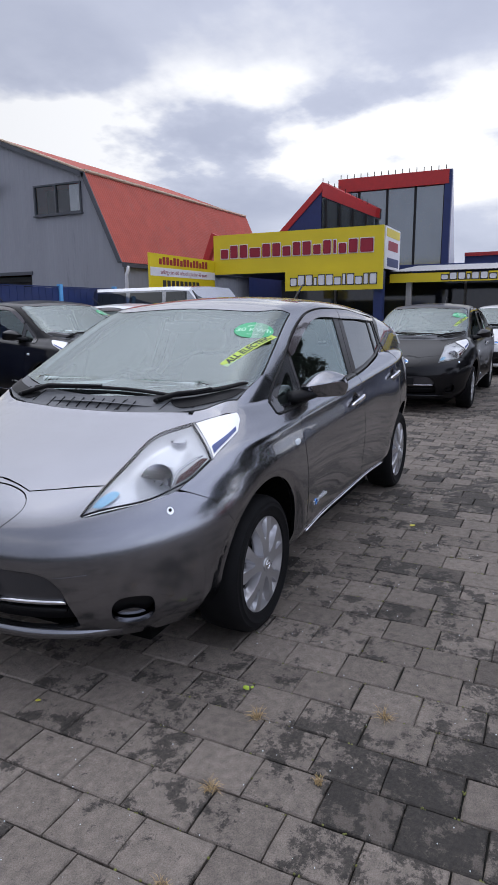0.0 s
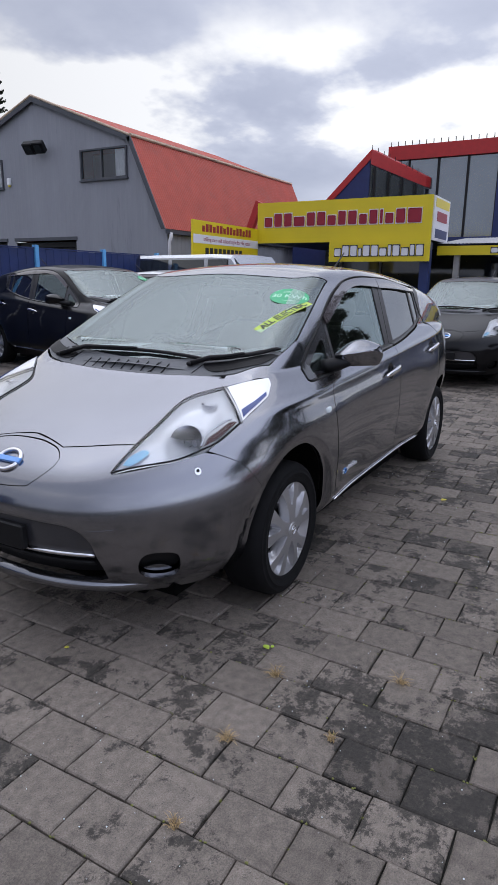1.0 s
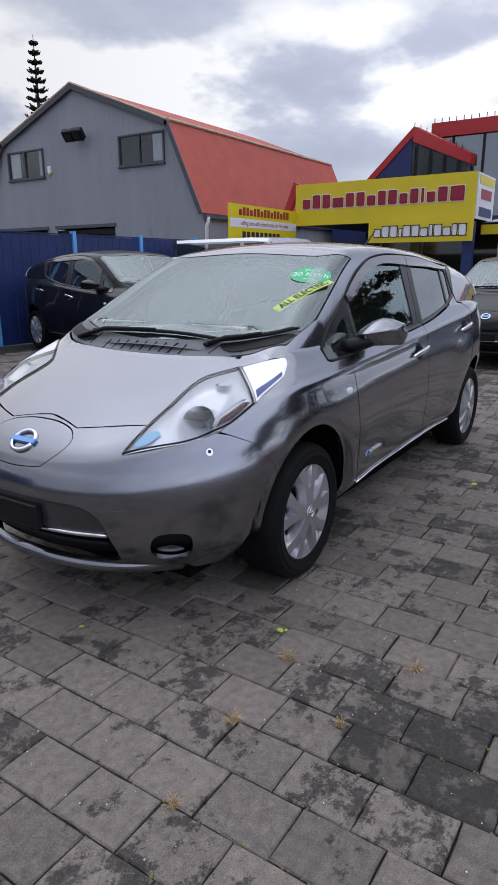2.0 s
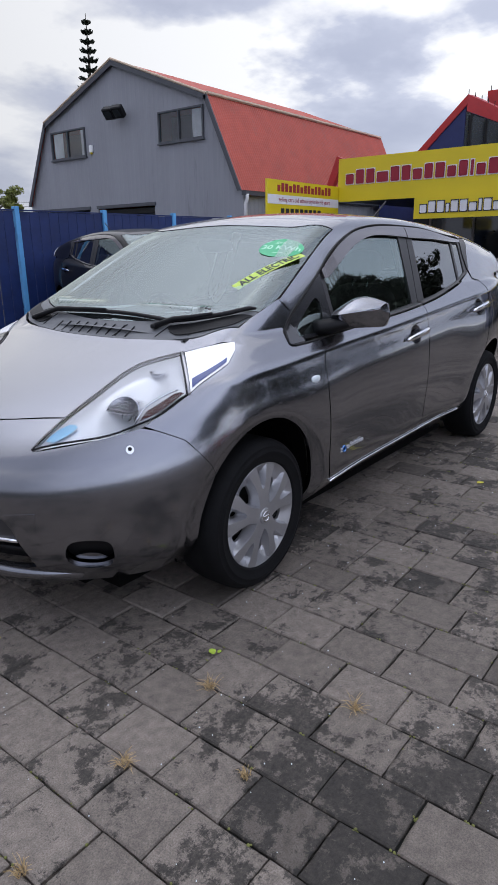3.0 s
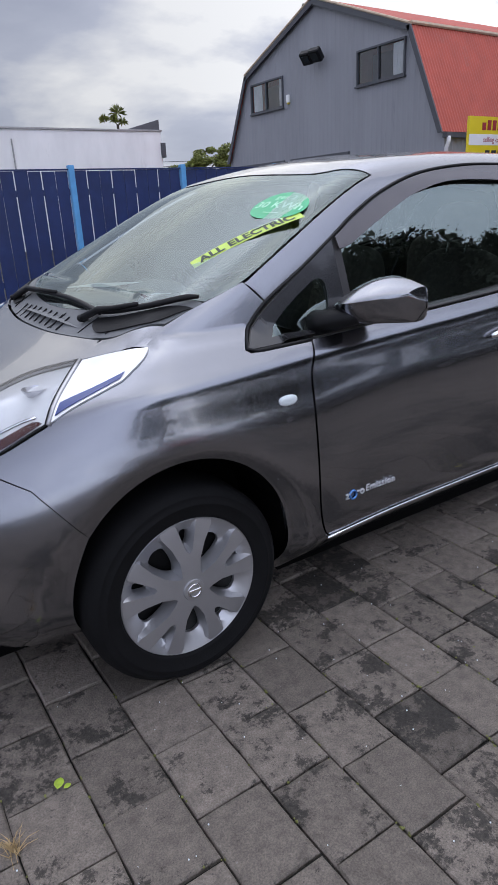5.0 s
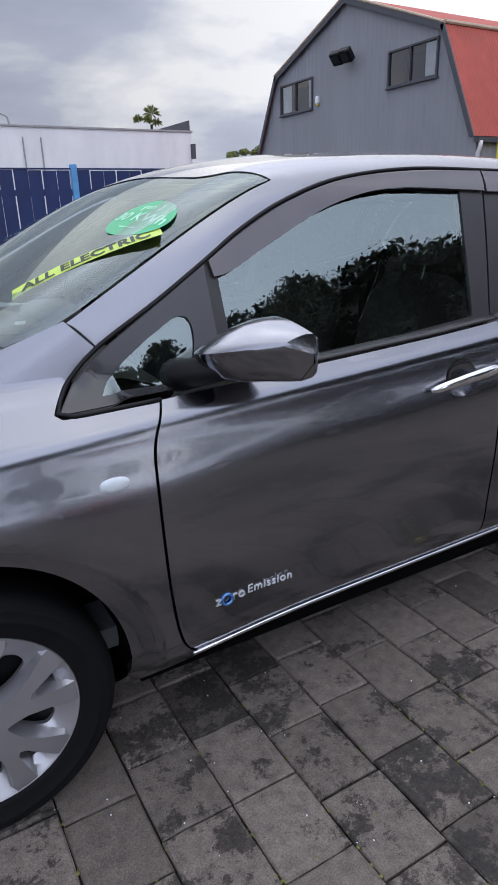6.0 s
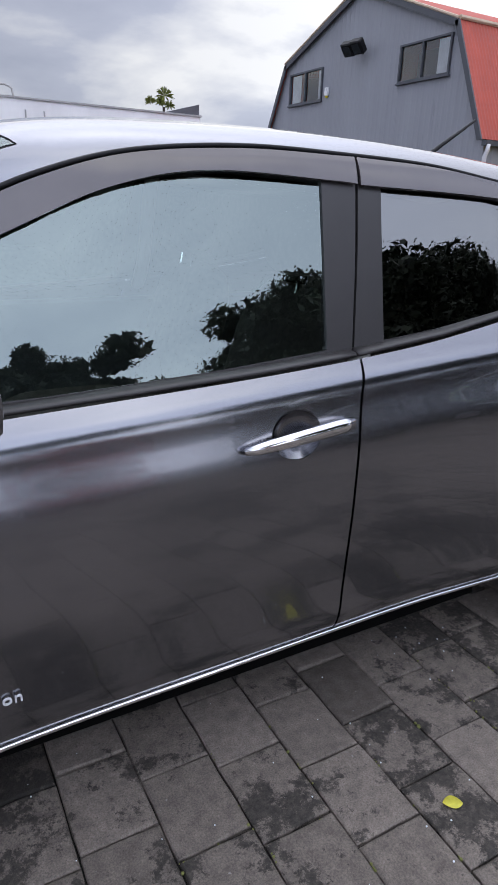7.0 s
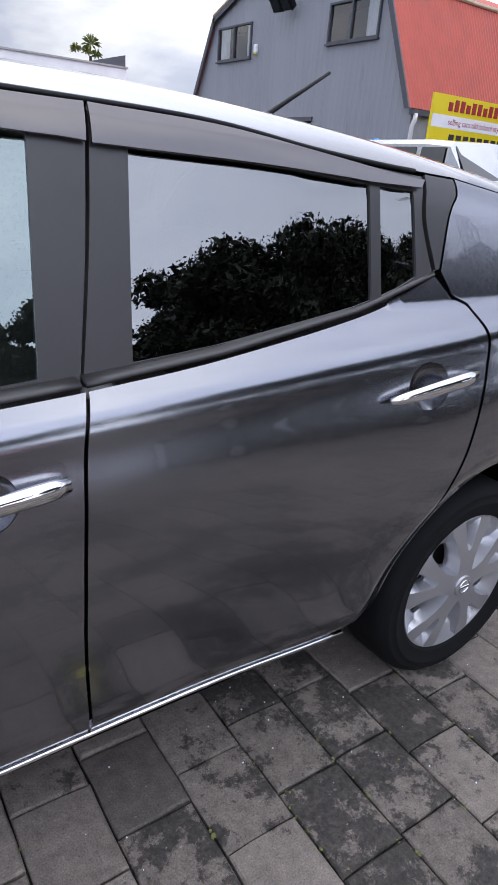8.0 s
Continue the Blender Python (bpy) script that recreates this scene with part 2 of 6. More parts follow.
def lathe(bm, prof, n=48, axis="y", at=(0, 0, 0)):
    """Turn a profile of (radius, along) round an axis through at."""
    rings = []
    for r, h in prof:
        ring = []
        for j in range(n):
            c, s = r * math.cos(2 * math.pi * j / n), r * math.sin(2 * math.pi * j / n)
            p = {"y": (c, h, s), "z": (c, s, h), "x": (h, c, s)}[axis]
            ring.append(bm.verts.new(Vector(p) + Vector(at)))
        rings.append(ring)
    for q, w in zip(rings, rings[1:]):
        for j in range(n):
            bm.faces.new((q[j], q[(j + 1) % n], w[(j + 1) % n], w[j]))
    bmesh.ops.recalc_face_normals(bm, faces=bm.faces[:])
    return bm


def blob(bm, c, r, power=2.5, nu=20, nv=12):
    """A rounded block: a superellipsoid."""
    def p(v, e):
        return math.copysign(abs(v) ** e, v)
    e = 2 / power
    rows = []
    for i in range(1, nv):
        a = math.pi * i / nv - math.pi / 2
        rows.append([bm.verts.new((c[0] + r[0] * p(math.cos(a), e) * p(math.cos(b), e), c[1] + r[1] * p(math.cos(a), e) * p(math.sin(b), e), c[2] + r[2] * p(math.sin(a), e))) for b in (2 * math.pi * j / nu for j in range(nu))])
    lo, hi = bm.verts.new((c[0], c[1], c[2] - r[2])), bm.verts.new((c[0], c[1], c[2] + r[2]))
    for q, w in zip(rows, rows[1:]):
        for j in range(nu):
            bm.faces.new((q[j], q[(j + 1) % nu], w[(j + 1) % nu], w[j]))
    for j in range(nu):
        bm.faces.new((rows[0][(j + 1) % nu], rows[0][j], lo))
        bm.faces.new((rows[-1][j], rows[-1][(j + 1) % nu], hi))
    return bm


def letters(name, body, size, mat, parent, m, label="", depth=.001, spread=1.0, bold=0.0):
    """Raised words in the built-in font, as one mesh."""
    cu = bpy.data.curves.new(name, "FONT")
    cu.body, cu.size, cu.extrude, cu.align_x, cu.align_y, cu.space_character = body, size, depth, "CENTER", "CENTER", spread
    cu.offset = bold
    tmp = bpy.data.objects.new(name, cu)
    me = bpy.data.meshes.new_from_object(tmp)
    bpy.data.objects.remove(tmp)
    me.materials.clear()
    me.materials.append(mat)
    ob = new(name, me)
    ob.parent = parent
    ob.matrix_basis = m
    return tagged(ob, label)


# ---- the body surface of the electric hatchback ----
def spline(*pts):
    """A smooth natural cubic through (u, v) pairs."""
    u, v = np.array(sorted(pts), float).T
    n, h = len(u), np.diff(u)
    A, r = np.eye(n), np.zeros(n)
    for i in range(1, n - 1):
        A[i, i - 1:i + 2] = h[i - 1], 2 * (h[i - 1] + h[i]), h[i]
        r[i] = 6 * ((v[i + 1] - v[i]) / h[i] - (v[i] - v[i - 1]) / h[i - 1])
    m = np.linalg.solve(A, r)

    def at(q):
        q = np.clip(np.asarray(q, float), u[0], u[-1])
        i = np.clip(np.searchsorted(u, q) - 1, 0, n - 2)
        d, a, b = h[i], u[i + 1] - q, q - u[i]
        return (m[i] * a ** 3 + m[i + 1] * b ** 3) / (6 * d) + (v[i] / d - m[i] * d / 6) * a + (v[i + 1] / d - m[i + 1] * d / 6) * b
    return at


# the car body's surface: half width, nose, tail, roof line and belt line
BELT = spline((1.45, .945), (1.1, .962), (.85, .974), (.3, 1.0), (-.26, 1.035), (-.8, 1.073), (-1.2, 1.108), (-1.5, 1.14), (-2.1, 1.2))
WIDE = spline((.1, .62), (.18, .71), (.25, .788), (.31, .84), (.42, .868), (.52, .88), (.62, .886), (.72, .882), (.82, .87), (.9, .853), (.945, .838), (.97, .812), (1.0, .782), (1.05, .715), (1.09, .645), (1.15, .52), (1.22, .3))
NOSE = spline((.1, 2.1), (.2, 2.17), (.3, 2.24), (.42, 2.285), (.54, 2.295), (.64, 2.27), (.72, 2.2), (.78, 2.1), (.84, 1.95), (.9, 1.77), (.96, 1.58), (1.02, 1.4), (1.06, 1.27), (1.12, 1.05), (1.22, .6))
TAIL = spline((.1, -1.98), (.3, -2.08), (.5, -2.13), (.8, -2.135), (1.0, -2.09), (1.25, -1.95))
ROOF = spline((2.4, .4), (1.7, .815), (1.5, .953), (1.4, 1.042), (1.2, 1.163), (.976, 1.277), (.8, 1.365), (.635, 1.442), (.5, 1.49), (.3, 1.528), (0, 1.549), (-.4, 1.551), (-.8, 1.531), (-1.2, 1.492), (-1.6, 1.438), (-1.9, 1.38), (-2.3, 1.28))


def soft_max(a, b, k):
    h = np.clip(.5 + .5 * (a - b) / k, 0, 1)
    return b + (a - b) * h + k * h * (1 - h)


def ease(u):
    u = np.clip(u, 0, 1)
    return u * u * (3 - 2 * u)


def hull(x, y, z, cabin_only=False):
    """Below zero inside the body: a lower hull, and the cabin on it."""
    y = np.abs(y)
    zn = z * .974 / BELT(x)
    n = 2.43 + 1.5 * ease((z - .74) / .32)
    far = np.hypot(np.abs(x) - 1.35, z - .325) - .44
    flare = .024 * np.exp(-(far / np.where(far < 0, .05, .28)) ** 2)
    end = (np.clip(x - 1.25, 0, None) / np.maximum(NOSE(z) - 1.25, .02)) ** n + (np.clip(-1.0 - x, 0, None) / (-1.0 - TAIL(z))) ** 3.2
    low = .36 * (end + (y / (WIDE(zn) + flare)) ** n - 1)
    low = np.maximum(low, z - 1.13)
    crown = np.interp(x, [-1.8, .1, .5, 1.4], [.16, .14, .09, .07]) * y ** 2
    side = y - (.782 - .355 * (z - BELT(x)) - .06 * np.clip(-.7 - x, 0, None) ** 1.6 - .03 * np.clip(x - .4, 0, None) ** 2)
    cab = soft_max(soft_max((z - ROOF(x) + crown) * .9, side * .94, .09), (-1.93 - .3 * (1.38 - z) - x) * .9, .08)
    if cabin_only:
        return np.minimum(low + .5 * ease((.97 - x) / .25), cab)
    return np.minimum(low, np.maximum(cab, BELT(x) - .03 - z))


def normal_at(p, cabin_only=False):
    e = .002
    x, y, z = p.T
    f = functools.partial(hull, cabin_only=cabin_only)
    g = np.stack([f(x + e, y, z) - f(x - e, y, z), f(x, y + e, z) - f(x, y - e, z), f(x, y, z + e) - f(x, y, z - e)], 1)
    return g / np.maximum(np.linalg.norm(g, axis=1, keepdims=True), 1e-9)


def onto(chart, uv):
    """Points of the body surface from a chart: y from (x, z), z from (x, y), or r from (angle, z) round the nose or the tail."""
    u, v = np.asarray(uv, float).T
    if chart in ("y", "cab"):
        place = lambda d: (u, d, v)
        lo, hi = .05, 1.2
    elif chart == "z":
        place = lambda d: (u, v, d)
        lo, hi = .55, 1.75
    elif chart == "nose":
        place = lambda d: (1.25 + d * np.cos(u), d * np.sin(u), v)
        lo, hi = .3, 1.5
    else:
        place = lambda d: (-1.0 - d * np.cos(u), d * np.sin(u), v)
        lo, hi = .1, 1.6
    a, b = np.full(len(u), lo), np.full(len(u), hi)
    for _ in range(34):
        m = (a + b) / 2
        inside = hull(*place(m), cabin_only=chart == "cab") < 0
        a, b = np.where(inside, m, a), np.where(inside, b, m)
    return np.stack(place((a + b) / 2), 1)


def nose(*pts):
    """Chart places round the nose from (x, y, z)."""
    return [(math.atan2(p[1], p[0] - 1.25), p[2], *p[3:]) for p in pts]


def outline(pts, step=.02, closed=True):
    """A closed line through points: smooth, but for corners, which carry a third entry."""
    n = len(pts)
    P = [np.array(p[:2], float) for p in pts]
    sharp = [len(p) > 2 for p in pts]
    out = []
    for i in range(n if closed else n - 1):
        j = (i + 1) % n
        p, q = P[i], P[j]
        ma = (q - p) if sharp[i] else (q - P[i - 1]) / 2
        mb = (q - p) if sharp[j] else (P[(j + 1) % n] - p) / 2
        k = max(1, int(np.linalg.norm(q - p) / step + .5))
        for s in np.arange(k) / k:
            out.append((2 * s ** 3 - 3 * s ** 2 + 1) * p + (s ** 3 - 2 * s ** 2 + s) * ma + (3 * s ** 2 - 2 * s ** 3) * q + (s ** 3 - s ** 2) * mb)
    return np.array(out)


def within(poly, pts):
    x, y = pts.T
    c = np.zeros(len(pts), bool)
    for (x0, y0), (x1, y1) in zip(poly, np.roll(poly, -1, 0)):
        k = (y0 > y) != (y1 > y)
        c ^= k & (x < (x1 - x0) * (y - y0) / (y1 - y0 if y1 != y0 else 1e-12) + x0)
    return c


def shrink(poly, d):
    area = np.sum(poly[:, 0] * np.roll(poly[:, 1], -1) - np.roll(poly[:, 0], -1) * poly[:, 1])
    if area < 0:
        poly = poly[::-1]
    t = np.roll(poly, -1, 0) - np.roll(poly, 1, 0)
    t /= np.maximum(np.linalg.norm(t, axis=1, keepdims=True), 1e-9)
    return poly + d * np.stack([-t[:, 1], t[:, 0]], 1)


def edge_far(poly, pts, d):
    a, b = poly, np.roll(poly, -1, 0)
    ab = b - a
    best = np.full(len(pts), 9.0)
    for p, q, v in zip(a, b, ab):
        s = np.clip(((pts - p) @ v) / max(v @ v, 1e-12), 0, 1)
        best = np.minimum(best, np.linalg.norm(pts - p - s[:, None] * v, axis=1))
    return best > d


def panel(name, chart, pts, mat, parent, label="", side=1, step=.03, offset=0.0, flange=.02, gap=.002, holes=(), fine=.018):
    """A pressed panel or pane that follows the body surface inside an outline, with folded edges."""
    rim = shrink(outline(pts, fine), gap)
    cuts = [shrink(outline(h, fine), -gap) for h in holes]
    lo, hi = rim.min(0), rim.max(0)
    g = np.stack(np.meshgrid(np.arange(lo[0] + step / 2, hi[0], step), np.arange(lo[1] + step / 2, hi[1], step), indexing="ij"), -1).reshape(-1, 2)
    keep = within(rim, g) & edge_far(rim, g, step * .45)
    for c in cuts:
        keep &= ~within(c, g) & edge_far(c, g, step * .45)
    loops, all_pts, edges = [rim, *cuts], [], []
    spans = []
    for lp in loops:
        s = len(all_pts)
        all_pts += lp.tolist()
        edges += [(s + i, s + (i + 1) % len(lp)) for i in range(len(lp))]
        spans.append((s, len(lp)))
    all_pts += g[keep].tolist()
    vs, _, fs, origin, _, _ = delaunay_2d_cdt([Vector(p) for p in all_pts], edges, [], 0, 1e-7)
    uv = np.array([tuple(v) for v in vs])
    tri = np.array([tuple(f) for f in fs])
    mid = uv[tri].mean(1)
    ok = within(rim, mid)
    for c in cuts:
        ok &= ~within(c, mid)
    tri = tri[ok]
    P = onto(chart, uv)
    N = normal_at(P, chart == "cab")
    P = P + N * offset
    a, b, c = (P[tri[:, i]] for i in range(3))
    flip = np.sum(np.cross(b - a, c - a) * N[tri[:, 0]], 1) < 0
    tri[flip] = tri[flip][:, ::-1]
    verts, norms, faces = P.tolist(), N.tolist(), [tuple(int(i) for i in f) for f in tri]
    if flange:
        back = {}
        for i, o in enumerate(origin):
            for k in o:
                back[k] = i
        for s, n in spans:
            ring = [back[s + i] for i in range(n) if s + i in back]
            base = len(verts)
            for i, r in enumerate(ring):
                t = P[ring[(i + 1) % len(ring)]] - P[ring[i - 1]]
                w = np.cross(t, N[r])
                w = w / max(np.linalg.norm(w), 1e-9)
                for depth in (0, flange):
                    verts.append((P[r] - N[r] * depth).tolist())
                    norms.append(w.tolist())
            m = len(ring)
            for i in range(m):
                j = (i + 1) % m
                faces.append((base + 2 * i, base + 2 * i + 1, base + 2 * j + 1, base + 2 * j))
    if side < 0:
        verts = [(x, -y, z) for x, y, z in verts]
        norms = [(x, -y, z) for x, y, z in norms]
        faces = [f[::-1] for f in faces]
    me = bpy.data.meshes.new(name)
    me.from_pydata(verts, [], faces)
    me.polygons.foreach_set("use_smooth", [True] * len(faces))
    me.normals_split_custom_set_from_vertices(norms)
    me.materials.append(mat)
    ob = new(name, me)
    ob.parent = parent
    return tagged(ob, label)


# ---- the electric hatchback ----
def arc(cx, cz, r, a0, a1, n=14):
    return [(cx + r * math.cos(radians(a0 + (a1 - a0) * i / n)), cz + r * math.sin(radians(a0 + (a1 - a0) * i / n))) for i in range(n + 1)]


def corner(*p):
    return (*p, 1)


@functools.lru_cache(None)
def hubcap_mesh():
    """A wheel cover: a raised plate of five forked spokes, bevelled gaps with open windows between them, and a rolled rim."""
    R, step = .222, 2 * math.pi / 5
    polar = lambda r, a: (r * math.cos(a), r * math.sin(a))
    plate, floors, windows = [], [], []
    for k in range(5):
        c = step * k + math.pi / 2
        # out along one arm, across the fork, back along the other, then the notch to the next spoke
        side = ((.066, 27), (.1, 19.5), (.15, 20.5), (.2, 23.5), (.208, 21.5), (.208, 10.5), (.2, 8.5), (.155, 6.5), (.126, 4.5))
        for r, d in [(r, -d) for r, d in side] + [(.117, 0)] + list(side[::-1]):
            plate.append((*polar(r, c + radians(d)), 1))
        plate.append((*polar(.055, c + step / 2), 1))
        for mid, foot, floor, hole in ((c, .1275, ((.133, 3), (.158, 4.6), (.2, 6.2), (.206, 4.5)), ((.136, 2.3), (.153, 3.8), (.175, 4.4), (.181, 0))),
                                       (c + step / 2, .064, ((.074, 5.5), (.1, 13), (.15, 13), (.2, 10.3), (.206, 8)), ((.078, 5), (.096, 10.5), (.13, 11.8), (.16, 9.6), (.17, 0)))):
            floors.append([polar(foot, mid)] + [polar(r, mid - radians(d)) for r, d in floor] + [polar(r, mid + radians(d)) for r, d in floor[::-1]])
            windows.append([polar(foot + .006, mid)] + [polar(r, mid - radians(d)) for r, d in hole] + [polar(r, mid + radians(d)) for r, d in hole[:-1][::-1]])
    star = outline(plate, .012)
    holes = [outline(w, .008) for w in windows]
    floors = [outline([(*q, 1) for q in f], .012) for f in floors]
    rim = np.array([polar(R - .006, 2 * math.pi * i / 80) for i in range(80)])
    hub = np.array([polar(.034, 2 * math.pi * i / 30) for i in range(30)])
    pts, edges, height = [], [], []
    def z_top(r):
        return .011 - .012 * (r / .2) ** 2
    for lp, z in [(rim, lambda r: -.004), (star, z_top), (hub, z_top)] + [(h, lambda r: -.03) for h in holes] + [(f, lambda r: -.024 + .012 * max(0, (r - .16) / .046)) for f in floors]:
        n = len(pts)
        pts += lp.tolist()
        edges += [(n + i, n + (i + 1) % len(lp)) for i in range(len(lp))]
        height += [z(math.hypot(*p)) for p in lp]
    for r in (.06, .09, .12, .15, .18):
        ring = np.array([polar(r, 2 * math.pi * i / 40) for i in range(40)])
        ring = ring[within(star, ring) & edge_far(star, ring, .005)]
        pts += ring.tolist()
        height += [z_top(r)] * len(ring)
    vs, _, fs, _, _, _ = delaunay_2d_cdt([Vector(p) for p in pts], edges, [], 0, 1e-7)
    uv = np.array([tuple(v) for v in vs])
    tri = [tuple(f) for f in fs]
    mid = np.array([uv[list(f)].mean(0) for f in tri])
    keep = within(rim, mid) & ~within(hub, mid)
    for h in holes:
        keep &= ~within(h, mid)
    bm = bmesh.new()
    V = [bm.verts.new((u, z, v)) for (u, v), z in zip(uv, height)]
    for f, ok in zip(tri, keep):
        if ok:
            bm.faces.new([V[i] for i in f])
    # rolled rim and hub boss
    rings = [[V[i] for i in range(80)]]
    for r, z in ((R - .003, -.003), (R, -.006), (R, -.014)):
        rings.append([bm.verts.new((r * math.cos(2 * math.pi * i / 80), z, r * math.sin(2 * math.pi * i / 80))) for i in range(80)])
    for p, q in zip(rings, rings[1:]):
        for i in range(80):
            bm.faces.new((p[i], p[(i + 1) % 80], q[(i + 1) % 80], q[i]))
    first = 80 + len(star)
    rings = [[V[first + i] for i in range(30)]]
    for r, z in ((.032, .016), (.024, .018)):
        rings.append([bm.verts.new((r * math.cos(2 * math.pi * i / 30), z, r * math.sin(2 * math.pi * i / 30))) for i in range(30)])
    for p, q in zip(rings, rings[1:]):
        for i in range(30):
            bm.faces.new((p[i], p[(i + 1) % 30], q[(i + 1) % 30], q[i]))
    bm.faces.new(rings[-1])
    # window edges turned inwards
    n = first + 30
    for h in holes:
        ring = [V[n + i] for i in range(len(h))]
        deep = [bm.verts.new((v.co.x, v.co.y - .012, v.co.z)) for v in ring]
        for i in range(len(ring)):
            j = (i + 1) % len(ring)
            bm.faces.new((ring[i], ring[j], deep[j], deep[i]))
        n += len(h)
    loose = [v for v in bm.verts if not v.link_faces]
    bmesh.ops.delete(bm, geom=loose, context="VERTS")
    bmesh.ops.recalc_face_normals(bm, faces=bm.faces[:])
    for f in bm.faces:
        if f.normal.y < -.2:
            f.normal_flip()
    for e in bm.edges:
        e.smooth = len(e.link_faces) == 2 and e.calc_face_angle(0) < radians(26)
    me = bpy.data.meshes.new("hubcap")
    bm.to_mesh(me)
    bm.free()
    me.polygons.foreach_set("use_smooth", [True] * len(me.polygons))
    me.materials.append(CAP_SILVER)
    return me


def hubcap(parent):
    cap = new("hubcap", hubcap_mesh())
    cap.parent = parent
    return tagged(cap, "silver plastic wheel cover with forked spokes")


def wheel(car, x, side, steer=0):
    hold = new("wheel")
    hold.parent = car
    hold.matrix_basis = pose(x, side * .855, .316, 0, 0, (0 if side > 0 else 180) + steer)
    prof = [(.2, -.02), (.214, -.008), (.225, .004), (.228, .0075), (.232, .007), (.245, .012), (.262, .0145), (.264, .016), (.268, .016), (.27, .0143), (.286, .0095), (.288, .0105), (.291, .008), (.303, -.002), (.311, -.016), (.3155, -.036), (.316, -.075), (.316, -.14), (.311, -.185), (.295, -.2), (.25, -.205), (.2, -.19)]
    part("tyre", lathe(bmesh.new(), prof, 72), RUBBER, hold, "black tyre", smooth=True)
    part("rim", lathe(bmesh.new(), [(.02, -.075), (.12, -.075), (.16, -.06), (.195, -.03), (.203, -.012), (.206, -.03), (.19, -.1), (.19, -.19)], 48), DARK_METAL, hold, "dark steel rim", smooth=True)
    cap = hubcap(hold)
    cap.location = (0, .004, 0)
    part("centre_badge", lathe(bmesh.new(), [(.0001, .0215), (.017, .022), (.0235, .021), (.0255, .018), (.0255, .012)], 32), DARK_METAL, hold, "round dark centre badge", smooth=True)
    part("badge_ring", tube(bmesh.new(), [(.0205 * math.cos(a), .022, .0205 * math.sin(a)) for a in (2 * math.pi * i / 28 for i in range(29))], .0028, 6, caps=False), CHROME, hold, "chrome ring on the centre badge", smooth=True)
    bar = part("badge_bar", boxed(-.02, .02, .0215, .0245, -.0045, .0045, bevel=.0012), CHROME, hold)
    return hold


MIRROR_FORE = spline((0, .745), (.15, .768), (.35, .775), (.55, .758), (.75, .71), (.9, .65), (1, .6))
MIRROR_TOP = spline((0, 1.088), (.2, 1.122), (.4, 1.141), (.65, 1.135), (1, 1.108))
MIRROR_FOLD = spline((0, 1.066), (.5, 1.082), (1, 1.1))
GAP_LINE = [(.651, 1.262), (.543, 1.326), (.401, 1.39), (.212, 1.442), (-.048, 1.468), (-.332, 1.466), (-.581, 1.456), (-.81, 1.428), (-1.0, 1.412), (-1.14, 1.404), (-1.258, 1.398)]


def roof_side(pts):
    """The (x, y) of side-view places on the cabin."""
    q = onto("y", pts)
    return [(a, b) for a, b, _ in q]


def cup_ring(x, z):
    return [(x + .062 * math.cos(a), z + .052 * math.sin(a)) for a in (2 * math.pi * i / 14 for i in range(14))]


def door_handle(car, x, z, side):
    """Chrome pull bar over a black cup."""
    y = float(onto("y", [(x, z)])[0, 1])
    bm = bmesh.new()
    pts = [(x + .135 - .27 * i / 10, side * (y + .012 + .016 * math.sin(math.pi * i / 10) ** .6), z - .014 + .028 * i / 10 + .004 * math.sin(math.pi * i / 10)) for i in range(11)]
    tube(bm, pts, [.008, .0125, .0145, .0155, .0165, .017, .017, .0175, .018, .0175, .014], 14)
    bmesh.ops.scale(bm, vec=(1, .75, 1), space=Matrix.Translation((0, -side * (y + .02), 0)), verts=bm.verts[:])
    part("door_handle", bm, CHROME, car, "chrome pull handle", smooth=True)
    cup = panel("handle_cup", "y", cup_ring(x, z), GREY_PAINT, car, "hand recess behind the handle", side=side, step=.012, offset=.0015, flange=.0, gap=0, fine=.008)
    for v in cup.data.vertices:
        d = 1 - min(1, math.hypot((v.co.x - x) / .062, (v.co.z - z) / .052)) ** 2
        v.co.y -= side * .03 * d ** .6
    return cup


def flat_seal(bm, line, s):
    """A flat rubber lip along a line, raised a little towards the glass."""
    prof = ((.015, -.008), (.017, -.003), (.013, .002), (0, .004), (-.02, .006), (-.024, -.004), (-.01, -.012))
    rows = [[bm.verts.new((x, y + s * a, z + b)) for a, b in prof] for x, y, z in line]
    for p, q in zip(rows, rows[1:]):
        for i in range(len(prof)):
            j = (i + 1) % len(prof)
            bm.faces.new((p[i], q[i], q[j], p[j]))
    bm.faces.new(rows[0])
    bm.faces.new(rows[-1][::-1])
    bmesh.ops.recalc_face_normals(bm, faces=bm.faces[:])


def lay_on(ob, base, lift):
    """Bend a flat print with the windscreen's curve."""
    xs = np.linspace(-.17, .09, 9)
    pts = [base @ Vector((x, 0, 0)) for x in xs]
    back = base.inverted()
    rise = [(back @ Vector(h)).z for h in onto("z", [(p.x, p.y) for p in pts])]
    c = np.polyfit(xs, rise, 2)
    for v in ob.data.vertices:
        v.co.z = float(np.polyval(c, v.co.x)) + lift


